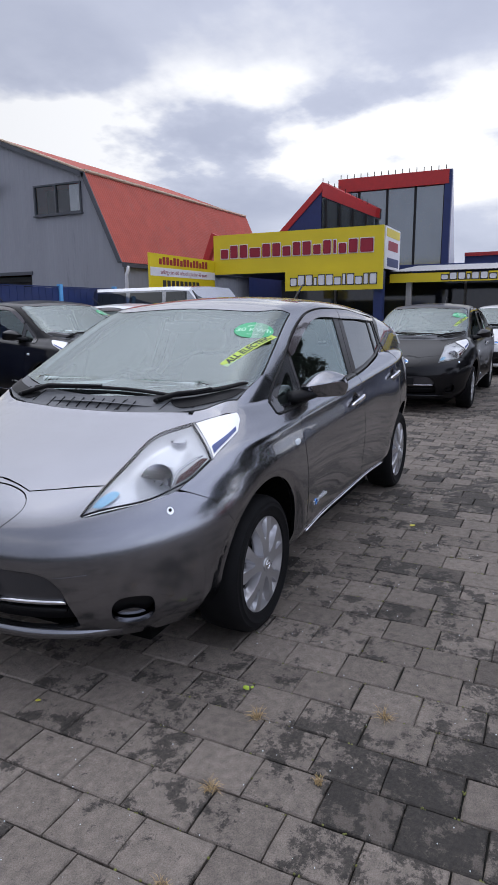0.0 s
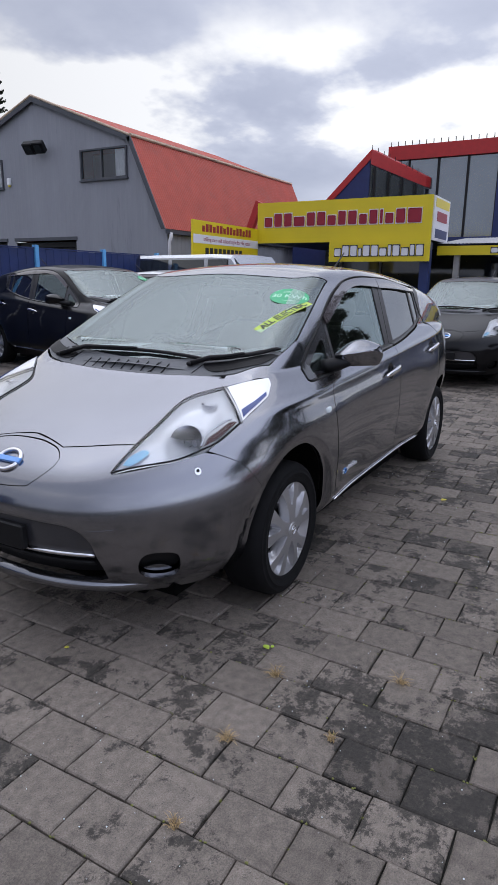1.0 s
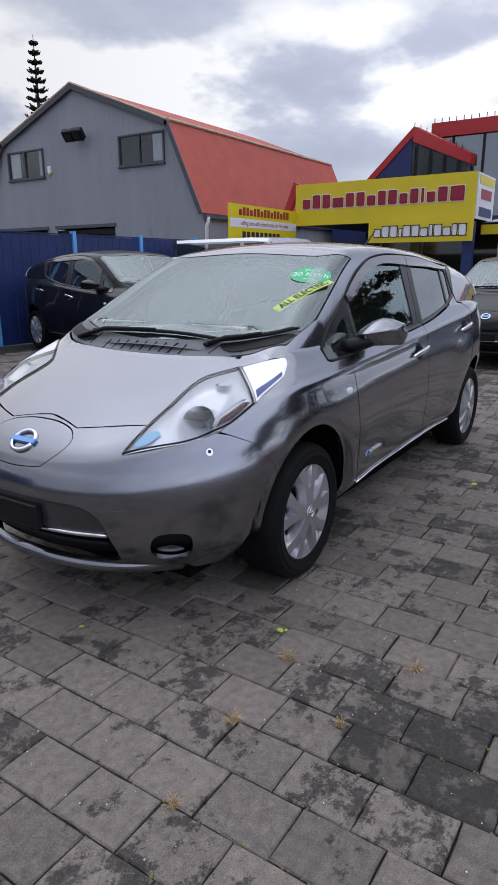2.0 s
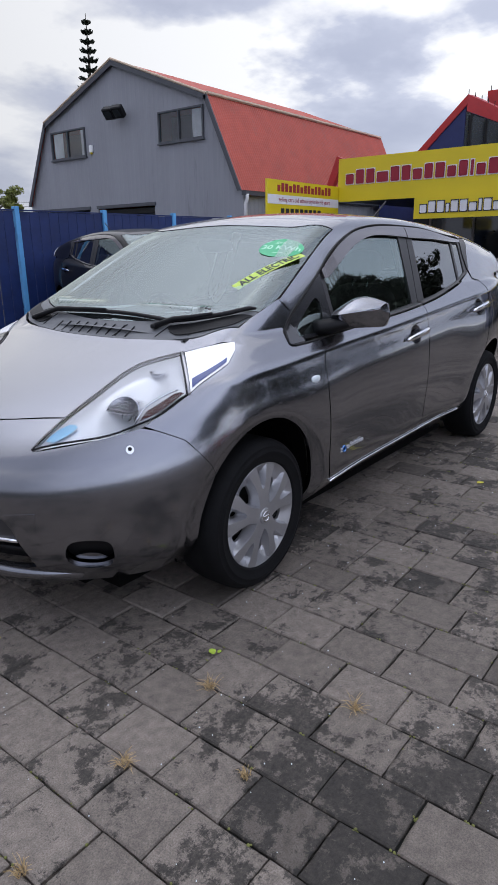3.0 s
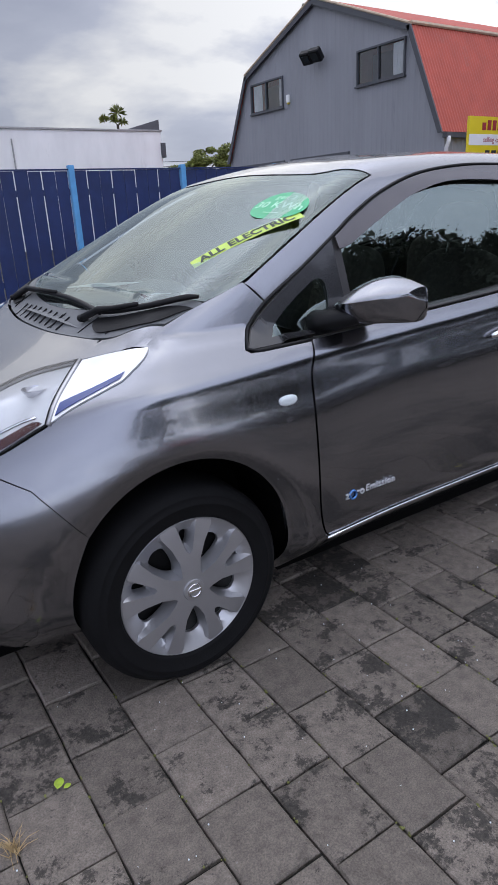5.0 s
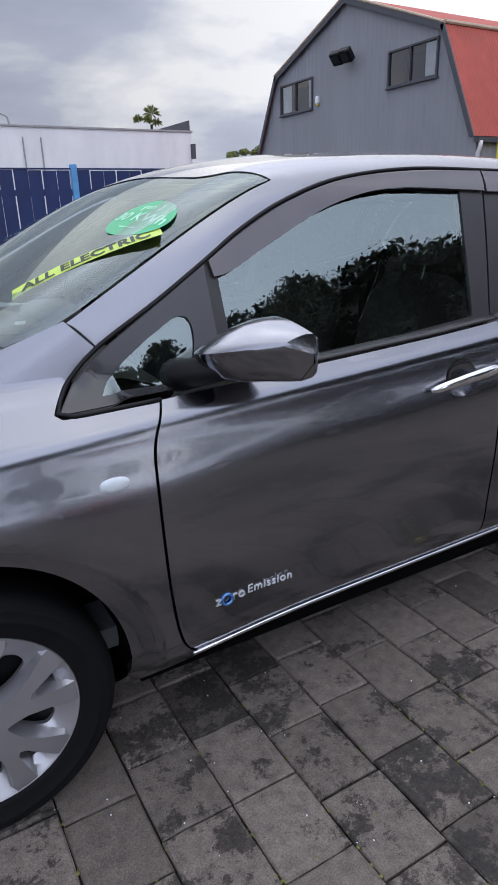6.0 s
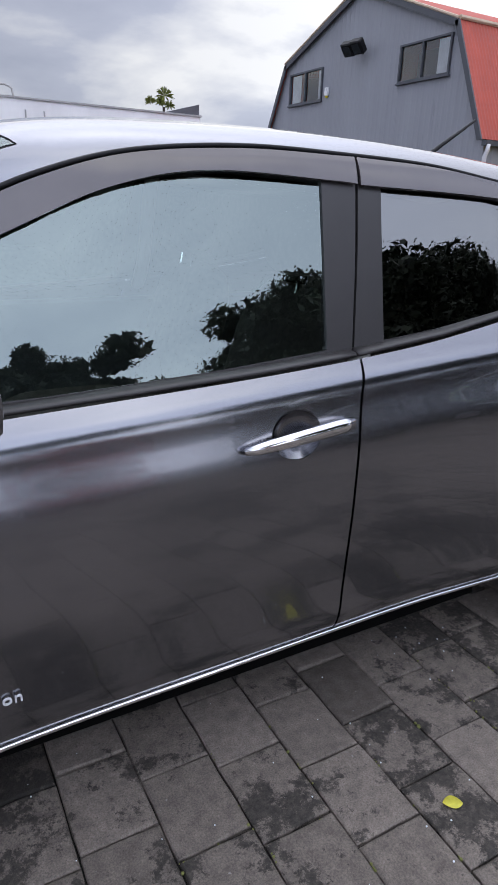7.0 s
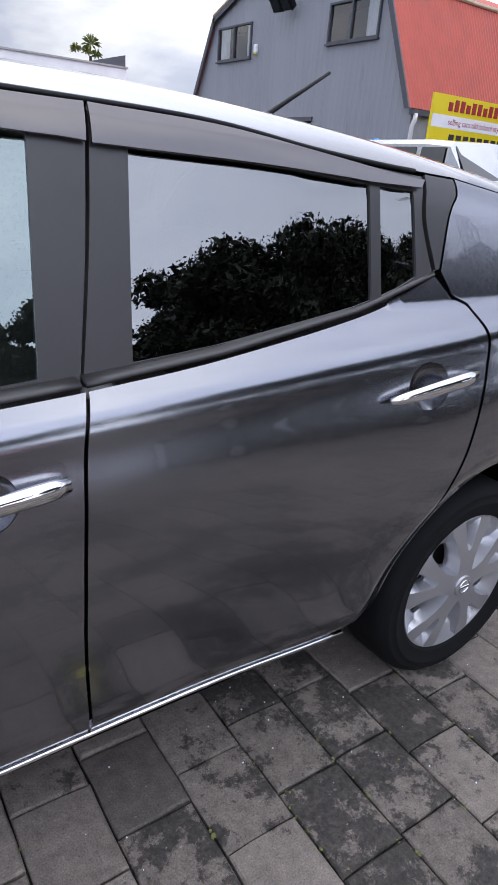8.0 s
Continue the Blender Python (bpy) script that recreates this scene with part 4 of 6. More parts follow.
def top_parts(car):
    def mirrored(half):
        """A closed outline from its half with y >= 0, front to back on the axis."""
        return half + [(x, -y, *r) for x, y, *r in half[::-1] if y > 1e-6]
    # bonnet
    hood = [(2.04, 0.0), (2.06, .10), corner(2.088, .196), corner(2.052, .3), corner(1.974, .475), (1.843, .483), (1.7, .475), (1.609, .493), corner(1.501, .582), (1.421, .655), corner(1.345, .725), corner(1.287, .698), (1.36, .63), (1.41, .53), (1.455, .25), (1.465, 0.0)]
    panel("bonnet", "z", mirrored(hood), GREY_PAINT, car, "smooth bonnet", step=.035, gap=.0015)
    cowl = [(1.459, 0.0), (1.449, .25), (1.404, .53), (1.354, .627), corner(1.28, .695), corner(1.15, .705), (1.27, .55), (1.345, .316), (1.375, 0.0)]
    panel("cowl_panel", "z", mirrored(cowl), DASH, car, "grey plastic cowl under the wipers", step=.03, gap=.002, offset=-.004)
    for i in range(9):
        y = -.3 + .062 * i
        line = onto("z", [(1.44 - .012 * k, y + .004 * k) for k in range(5)])
        part("cowl_slot", tube(bmesh.new(), [(p[0], p[1], p[2] - .002) for p in line], .0028, 6), TRIM, car)
    for y in (-.55, -.42, .12, .36, .52):
        x0 = float(np.interp(abs(y), [0, .25, .53, .63], [1.45, 1.44, 1.39, 1.34]))
        line = onto("z", [(x0 - .012 * k, y + .008 * k) for k in range(6)])
        part("cowl_seam", tube(bmesh.new(), [(p[0], p[1], p[2] - .0025) for p in line], .0018, 6), TRIM, car)
    # windscreen
    glass_edge = [(1.378, 0.0), (1.348, .316), (1.29, .5), (1.2, .66), corner(1.15, .7), (1.02, .70), (.8, .668), (.6, .635), corner(.425, .604), (.54, .49), (.562, .36), (.56, .2), (.552, 0.0)]
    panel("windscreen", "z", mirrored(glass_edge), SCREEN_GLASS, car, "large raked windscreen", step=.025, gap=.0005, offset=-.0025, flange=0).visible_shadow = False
    inner = [(1.345, 0.0), (1.315, .316), (1.26, .5), (1.17, .645), corner(1.12, .688), (1.0, .688), (.8, .658), (.6, .625), corner(.431, .599), (.545, .487), (.567, .357), (.565, .2), (.557, 0.0)]
    panel("windscreen_band", "z", mirrored(glass_edge), GLOSS_TRIM, car, "black edge band of the windscreen", step=.05, gap=.0008, offset=-.0055, flange=0, holes=[mirrored(inner)])
    # roof and pillars in one pressing round the windscreen
    side = roof_side([(.962, 1.092), (.8, 1.178), *GAP_LINE])
    left = [corner(1.016, .704)] + [corner(*side[0])] + side[1:-1] + [corner(*side[-1])] + [corner(*q) for q in roof_side([(-1.262 - .438 * k / 5, 1.397 - .057 * k / 5) for k in range(1, 6)])] + [corner(*roof_side([(-1.86, 1.3)])[0]), (-1.95, .3), (-1.97, 0.0)]
    scr = [(.552, 0.0), (.56, .2), (.562, .36), (.54, .492), corner(.42, .607), (.6, .638), (.8, .671), corner(1.016, .704)]
    ring = left + [(x, -y, *r) for x, y, *r in left[:-1][::-1]] + [(x, -y, *r) for x, y, *r in scr[::-1][1:]] + scr[1:-1]
    panel("roof", "z", ring, GREY_PAINT, car, "roof and windscreen pillars", step=.035, gap=.0008, fine=.015)
    # rear end
    panel("tailgate", "tail", [corner(-.75, 1.34), corner(.75, 1.34), corner(.72, 1.0), corner(.72, .62), corner(-.72, .62), corner(-.72, 1.0)], GREY_PAINT, car, "tailgate", step=.05, holes=[[corner(-.5, 1.3), corner(.5, 1.3), corner(.42, 1.06), corner(-.42, 1.06)]])
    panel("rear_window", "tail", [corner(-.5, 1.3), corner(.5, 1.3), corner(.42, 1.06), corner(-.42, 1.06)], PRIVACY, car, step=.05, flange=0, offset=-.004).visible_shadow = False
    panel("rear_bumper", "tail", [corner(-.85, .61), corner(.85, .61), corner(.85, .2), corner(-.85, .2)], GREY_PAINT, car, "rear bumper", step=.05)
    # wipers, lying along the foot of the windscreen
    for line, pivot in (([(1.346, -.46), (1.35, -.2), (1.35, .1), (1.356, .3), (1.362, .42)], (1.385, -.52)), ([(1.366, .36), (1.345, .46), (1.313, .55), (1.265, .638), (1.165, .694)], (1.39, .33))):
        wiper = new("wiper")
        wiper.parent = car
        way = onto("z", outline([corner(*line[0]), *line[1:-1], corner(*line[-1])], .03, closed=False).tolist() + [line[-1]])
        blade = [(x, y, z + .014) for x, y, z in way]
        n = len(blade)
        part("blade", tube(bmesh.new(), blade, [.005] + [.009] * (n - 2) + [.005], 8), TRIM, wiper, smooth=True)
        root = Vector((*pivot, float(onto("z", [pivot])[0, 2]) + .01))
        mid = Vector(blade[n // 2]) + Vector((.006, 0, .01))
        rest = [Vector(blade[int(n * f)]) + Vector((.02 * (1 - f), 0, .008)) for f in (.15, .32)]
        part("arm", tube(bmesh.new(), [root, *rest, mid], [.013, .011, .009, .006], 8), TRIM, wiper, "black wiper arm", smooth=True)
        part("pivot_cap", blob(bmesh.new(), root, (.016, .016, .012), 2.4), TRIM, wiper, smooth=True)
    for s in (1, -1):
        panel("cowl_corner", "z", [(1.4, .46), (1.372, .56), (1.31, .664), corner(1.19, .7), (1.27, .628), (1.33, .52), (1.372, .4)], TRIM, car, "black corner of the cowl", side=s, step=.02, offset=.0015, flange=.003, gap=0)
    # aerial
    x, z = -1.1, float(onto("z", [(-1.1, 0)])[0, 2])
    bm = tube(bmesh.new(), [(x + .01, 0, z - .004), (x - .008, 0, z + .012), (x - .12, 0, z + .082), (x - .26, 0, z + .168)], [.014, .0085, .007, .005], 8)
    part("aerial", bm, TRIM, car, "short black roof aerial", smooth=True)


def cabin(car):
    for y in (.36, -.36):
        seat = new("front_seat")
        seat.parent = car
        part("cushion", blob(bmesh.new(), (.1, y, .55), (.27, .25, .1), 4), FABRIC, seat, smooth=True)
        bk = blob(bmesh.new(), (-.24, y, .84), (.085, .24, .33), 3.6)
        bmesh.ops.rotate(bk, cent=(-.2, y, .6), matrix=Euler((0, radians(-16), 0)).to_matrix(), verts=bk.verts[:])
        part("backrest", bk, FABRIC, seat, "grey fabric backrest", smooth=True)
        hd = blob(bmesh.new(), (-.36, y, 1.25), (.055, .13, .085), 3)
        part("headrest", hd, FABRIC, seat, "padded headrest", smooth=True)
        st = bmesh.new()
        for q in (-.05, .05):
            tube(st, [(-.33, y + q, 1.1), (-.355, y + q, 1.22)], .006, 6)
        part("headrest_post", st, CHROME, seat)
    rear = new("rear_bench")
    rear.parent = car
    part("cushion", blob(bmesh.new(), (-.75, 0, .55), (.28, .62, .11), 5), FABRIC, rear, smooth=True)
    bk = blob(bmesh.new(), (-1.12, 0, .86), (.1, .62, .32), 5)
    part("backrest", bk, FABRIC, rear, smooth=True)
    for y in (-.4, .4):
        part("headrest", blob(bmesh.new(), (-1.2, y, 1.2), (.05, .13, .07), 3), FABRIC, rear, smooth=True)
    dash = bmesh.new()
    rows = []
    for x, z in ((1.33, 1.02), (1.1, 1.035), (.9, 1.02), (.78, .98), (.74, .9), (.8, .7), (.8, .45)):
        rows.append([dash.verts.new((x + .1 * (1 - (y / .7) ** 2) * (x > 1.0), y, z + .015 * math.cos(y * 4))) for y in np.linspace(-.7, .7, 25)])
    for q, w in zip(rows, rows[1:]):
        for i in range(24):
            dash.faces.new((q[i], w[i], w[i + 1], q[i + 1]))
    bmesh.ops.recalc_face_normals(dash, faces=dash.faces[:])
    part("dashboard", dash, DASH, car, "grey moulded dashboard", smooth=True)
    hood = blob(bmesh.new(), (.8, -.36, 1.02), (.1, .2, .05), 2.6)
    part("instrument_hood", hood, DASH, car, smooth=True)
    wh = bmesh.new()
    tube(wh, [(.185 * math.cos(a), .185 * math.sin(a), 0) for a in (2 * math.pi * i / 36 for i in range(37))], .015, 10, caps=False)
    for a in (0, 180, 270):
        tube(wh, [(0, 0, -.02), (.17 * math.cos(radians(a)), .17 * math.sin(radians(a)), 0)], .016, 8)
    blob(wh, (0, 0, -.02), (.06, .06, .03), 2.5)
    ob = part("steering_wheel", wh, TRIM, car, "black steering wheel", smooth=True)
    ob.matrix_basis = pose(.58, -.36, .94, 0, -64, 0)
    part("cabin_floor", boxed(-1.6, 1.1, -.72, .72, .3, .36), DASH, car)
    part("load_floor", boxed(-1.85, -1.25, -.6, .6, .6, .64), DASH, car)
    part("inner_mirror", blob(bmesh.new(), (.60, 0, 1.37), (.02, .12, .035), 3), TRIM, car, smooth=True)
    for s in (1, -1):
        part("door_lining", boxed(-1.0, .8, s * .74 - .02, s * .74 + .02, .4, .96, bevel=.015), DASH, car, "grey door lining")
        lin = bmesh.new()
        pts = onto("y", [(-.29, 1.0 + .45 * i / 8) for i in range(9)])
        tube(lin, [(x, s * (y - .06), z) for x, y, z in pts], .028, 8)
        part("pillar_lining", lin, PAPER_GREY, car, smooth=True)
    # headlining just under the roof
    panel("headlining", "z", [corner(.45, -.52), corner(.45, .52), corner(-1.6, .46), corner(-1.6, -.46)], PAPER_GREY, car, "pale grey headlining", step=.1, offset=-.035, flange=0)
    # papers and stickers inside the windscreen
    sh = bmesh.new()
    for x, y, w, h, a in ((1.02, -.42, .34, .16, .25), (1.0, .1, .2, .03, -.2)):
        v = [sh.verts.new((x + i * h / 2 * math.cos(a) - j * w / 2 * math.sin(a), y + i * h / 2 * math.sin(a) + j * w / 2 * math.cos(a), 1.068 + .01 * j)) for i, j in ((-1, -1), (1, -1), (1, 1), (-1, 1))]
        sh.faces.new(v)
    sh.normal_update()
    bmesh.ops.solidify(sh, geom=sh.faces[:], thickness=.002)
    part("dash_paper", sh, PAPER, car, "white price sheet lying on the dashboard")


def on_screen(x, y, along, offset):
    """A flat pose on the windscreen at (x, y): its X runs towards the place along."""
    p, q = onto("z", [(x, y), along])
    n = Vector(normal_at(np.array([p]))[0])
    u = Vector(q - p)
    u = (u - n * u.dot(n)).normalized()
    m = Matrix((u, n.cross(u), n)).transposed().to_4x4()
    m.translation = Vector(p) + n * offset
    return m


def stickers(car):
    bm = bmesh.new()
    rings = [[bm.verts.new((.105 * k / 6 * math.cos(a), .086 * k / 6 * math.sin(a), 0)) for a in (2 * math.pi * q / 40 for q in range(40))] for k in range(1, 7)]
    bm.faces.new(rings[0])
    for p, q in zip(rings, rings[1:]):
        for k in range(40):
            bm.faces.new((p[k], q[k], q[(k + 1) % 40], p[(k + 1) % 40]))
    oval = part("oval_sticker", bm, GREEN_STICKER, car, "green oval sticker reading gen 2 30 KWh")
    oval.matrix_basis = on_screen(.76, .535, (.66, .69), 0)
    bm = bmesh.new()
    rows = [[bm.verts.new((-.19 + .38 * k / 24, y, 0)) for y in (-.026, 0, .026)] for k in range(25)]
    for p, q in zip(rows, rows[1:]):
        for k in (0, 1):
            bm.faces.new((p[k], q[k], q[k + 1], p[k + 1]))
    strip = part("strip_sticker", bm, LIME_STICKER, car, "lime strip sticker reading ALL ELECTRIC")
    strip.matrix_basis = on_screen(.925, .587, (.743, .645), 0)
    words = [letters("sticker_text", "30 KWh", .055, MINT_PRINT, oval, pose(0, .0, 0), depth=0, bold=.0008),
             letters("sticker_text", "gen 2", .036, MINT_PRINT, oval, pose(0, .05, 0), depth=0),
             part("sticker_line", boxed(-.03, .03, -.05, -.045, 0, .0002), MINT_PRINT, oval),
             letters("sticker_text", "ALL ELECTRIC", .05, DARK_PRINT, strip, pose(0, -.001, 0), depth=0, spread=1.04, bold=.002)]
    for w in words:
        lay_on(w, w.parent.matrix_basis, -.0002)
    for w in (oval, strip):
        lay_on(w, w.matrix_basis, -.0014)


def door_badge(car):
    for s in (1, -1):
        p = onto("y", [(.65, .452)])[0]
        n = normal_at(np.array([p]))[0]
        y = s * (p[1] + .0015)
        tilt = math.degrees(math.atan2(n[2], n[1]))
        m = pose(.615 if s > 0 else .685, y, .452, 90 - tilt * s, 0, 180 if s > 0 else 0)
        letters("door_badge", "Emission", .036, BRIGHT_BADGE, car, m, "small chrome words on the door", depth=.002, spread=1.1)
        for word, x in (("z", .772), ("ro", .712)) if s > 0 else (("z", .53), ("ro", .59)):
            letters("door_badge", word, .04, BRIGHT_BADGE, car, pose(x, s * float(onto("y", [(x, .452)])[0, 1] + .002), .452, 90 - tilt * s, 0, 180 if s > 0 else 0), "small chrome words on the door", depth=.002, spread=1.1)
        ring = tube(bmesh.new(), [(.747 + .0145 * math.cos(a), float(onto("y", [(.747, .45)])[0, 1]) + .003, .45 + .0145 * math.sin(a)) for a in (2 * math.pi * i / 20 for i in range(21))], .0045, 6, caps=False)
        if s > 0:
            part("badge_ring", ring, BLUE_BADGE, car, "blue ring in the badge", smooth=True)
        else:
            ring.free()


GRILLE_GREY = material("dark_grey_grille_paint", (.03, .03, .034), rough=.3, coat=.6)
PAPER_GREY = material("pale_lining", (.5, .49, .46), rough=.9, vary=.05)


# ---- the place ----
def paver_material():
    """Dark concrete: each paver its own tone, blotches of black lichen, pits and pale grit."""
    m = bpy.data.materials.new("dark_concrete_paver")
    m.use_nodes = True
    t = m.node_tree
    b = t.nodes["Principled BSDF"]
    geo, ob = node(t, "ShaderNodeNewGeometry"), node(t, "ShaderNodeObjectInfo")
    place = geo.outputs["Position"]

    def noise_at(scale, detail, rough=.6, shift=0.0):
        n = node(t, "ShaderNodeTexNoise")
        n.inputs["Scale"].default_value, n.inputs["Detail"].default_value, n.inputs["Roughness"].default_value = scale, detail, rough
        add = node(t, "ShaderNodeVectorMath", operation="ADD")
        add.inputs[1].default_value = (shift, shift * .7, 0)
        t.links.new(place, add.inputs[0])
        t.links.new(add.outputs[0], n.inputs["Vector"])
        return n.outputs[0]

    def ramp(v, a, c, lo=0.0, hi=1.0):
        n = node(t, "ShaderNodeMapRange")
        n.inputs["From Min"].default_value, n.inputs["From Max"].default_value = a, c
        n.inputs["To Min"].default_value, n.inputs["To Max"].default_value = lo, hi
        t.links.new(v, n.inputs["Value"])
        return n.outputs[0]

    each = math_node(t, "FRACT", math_node(t, "ADD", ob.outputs["Random"], geo.outputs["Random Per Island"]))
    tone = math_node(t, "MULTIPLY", ramp(each, 0, .9, .82, 1.2), ramp(each, .9, .93, 1.0, .5))
    tone = math_node(t, "MULTIPLY", tone, ramp(noise_at(28, 8), .3, .7, .72, 1.28))
    tone = math_node(t, "MULTIPLY", tone, ramp(noise_at(240, 3), .33, .67, .74, 1.28))
    patch = math_node(t, "ADD", noise_at(8.0, 14, .78, 4.0), math_node(t, "MULTIPLY", noise_at(.7, 3, .5, 9.0), .35))
    patch = math_node(t, "ADD", patch, math_node(t, "MULTIPLY", math_node(t, "FRACT", math_node(t, "MULTIPLY", each, 7.3)), .17))
    stain = math_node(t, "MULTIPLY", ramp(patch, .79, .835, 0.0, .94), ramp(noise_at(60, 5, .7, 3.0), .35, .65, 1.0, .7))
    pits = ramp(noise_at(95, 4, .7, 2.0), .62, .70, 0.0, .7)
    grit = ramp(noise_at(70, 2, .5, 6.0), .74, .77, 0.0, .5)
    rgb = node(t, "ShaderNodeRGB")
    rgb.outputs[0].default_value = (.166, .142, .12, 1)
    mul = node(t, "ShaderNodeVectorMath", operation="SCALE")
    t.links.new(rgb.outputs[0], mul.inputs[0])
    t.links.new(tone, mul.inputs["Scale"])
    result = mul.outputs[0]
    for f, c in ((stain, (.022, .0205, .018, 1)), (pits, (.03, .029, .028, 1)), (grit, (.36, .35, .34, 1))):
        mix = node(t, "ShaderNodeMix", data_type="RGBA")
        t.links.new(f, mix.inputs[0])
        t.links.new(result, mix.inputs[6])
        mix.inputs[7].default_value = c
        result = mix.outputs[2]
    t.links.new(result, b.inputs["Base Color"])
    b.inputs["Roughness"].default_value = .72
    b.inputs["Specular IOR Level"].default_value = .3
    bp = node(t, "ShaderNodeBump")
    bp.inputs["Strength"].default_value, bp.inputs["Distance"].default_value = .8, .006
    t.links.new(math_node(t, "ADD", noise_at(110, 5), math_node(t, "MULTIPLY", noise_at(24, 4), .8)), bp.inputs["Height"])
    t.links.new(bp.outputs[0], b.inputs["Normal"])
    return m


PAVER = paver_material()
SOIL = material("joint_soil", (.02, .02, .016), rough=.95, vary=.4, scale=30, bump=.4)
ASPHALT = material("asphalt", (.05, .05, .05), rough=.9, vary=.2, scale=20, bump=.4)
CLAD = material("grey_cladding", (.28, .285, .31), rough=.5, vary=.08, scale=1.5, stain=.12, stain_color=(.16, .165, .18), stain_scale=1.2, streak=.15)
CLAD_TRIM = material("dark_grey_flashing", (.07, .074, .085), rough=.5, vary=.1)
RED_ROOF = material("red_roof_steel", (.42, .07, .042), rough=.6, vary=.12, scale=2, stain=.2, stain_color=(.36, .08, .055), stain_scale=1.5)
PALE_TRIM = material("pale_barge_board", (.55, .42, .3), rough=.6)
FENCE_BLUE = material("navy_fence_paint", (.008, .022, .10), rough=.5, vary=.2, scale=4, stain=.05, stain_color=(.02, .04, .12))
POST_BLUE = material("sky_blue_post_paint", (.1, .33, .62), rough=.5, vary=.1)
WHITE_WALL = material("white_render_wall", (.82, .8, .78), rough=.85, vary=.08, scale=1.0, stain=.12, stain_color=(.68, .66, .64), stain_scale=.8, streak=.3)
YELLOW = material("yellow_sign_board", (.72, .56, .015), rough=.45, vary=.04, scale=1)
SIGN_RED = material("dark_red_sign_print", (.3, .012, .03), rough=.5, vary=.05)
SIGN_WHITE = material("white_sign_print", (.75, .74, .76), rough=.5, vary=.04)
SIGN_BLACK = material("black_sign_print", (.02, .02, .03), rough=.5)
RED_STEEL = material("red_fascia_paint", (.45, .022, .022), rough=.4, vary=.1)
NAVY = material("navy_wall_paint", (.015, .03, .12), rough=.5, vary=.12)
DARK_GLASS = material("dark_window_glass", (.02, .025, .03), rough=.05, vary=.1, coat=.0, spec=.8)
TOWER_GLASS = material("grey_tinted_glass", (.27, .29, .3), rough=.12, metal=.8, vary=.12, scale=.4)
FRAME = material("grey_window_frame", (.09, .095, .105), rough=.4, metal=.4)
IRON = material("grey_corrugated_iron", (.4, .4, .4), rough=.5, metal=.4, vary=.15)
CURTAIN = material("white_curtain", (.85, .85, .85), rough=.9, vary=.1, scale=8)
BARK = material("tree_bark", (.05, .04, .03), rough=.95, vary=.3, scale=10, bump=.4)
LEAF_DARK = material("dark_green_leaves", (.014, .022, .008), rough=.7, vary=.4, scale=3, pieces=.3)
LEAF_LIGHT = material("olive_green_leaves", (.16, .18, .04), rough=.6, vary=.4, scale=3, pieces=.3)
CONCRETE = material("pale_concrete", (.35, .34, .33), rough=.85, vary=.12, scale=3)


def ribbed(p, q, z0, z1, pitch, depth, normal, top=None):
    """An upright ribbed sheet from p to q; top gives the height along it."""
    bm = bmesh.new()
    p, q, n = Vector((*p, 0)), Vector((*q, 0)), Vector((*normal, 0))
    length = (q - p).length
    prof = []
    k = int(length / pitch)
    for i in range(k + 1):
        for f, d in ((0, 0), (.55, 0), (.65, 1), (.9, 1)):
            s = (i + f) * pitch
            if s <= length:
                prof.append((s, d * depth))
    prof.append((length, 0))
    rows = []
    for s, d in prof:
        a = p.lerp(q, s / length) + n * d
        rows.append((bm.verts.new((a.x, a.y, z0)), bm.verts.new((a.x, a.y, top(s) if top else z1))))
    for a, b in zip(rows, rows[1:]):
        bm.faces.new((a[0], b[0], b[1], a[1]))
    bmesh.ops.recalc_face_normals(bm, faces=bm.faces[:])
    return bm


def sheet_roof(a, b, c, d, pitch, depth):
    """A sloped sheet with standing ribs that run from edge ab up to edge dc."""
    bm = bmesh.new()
    a, b, c, d = map(Vector, (a, b, c, d))
    n = (b - a).cross(d - a).normalized()
    if n.z < 0:
        n = -n
    k = max(1, int((b - a).length / pitch))
    us = []
    for i in range(k):
        us += [((i + f) / k, e) for f, e in ((0, 0), (.18, .15), (.5, 1), (.82, .15))]
    us.append((1, 0))
    rows = [(bm.verts.new(a.lerp(b, u) + n * e * depth), bm.verts.new(d.lerp(c, u) + n * e * depth)) for u, e in us]
    for p, q in zip(rows, rows[1:]):
        bm.faces.new((p[0], q[0], q[1], p[1]))
    return bm


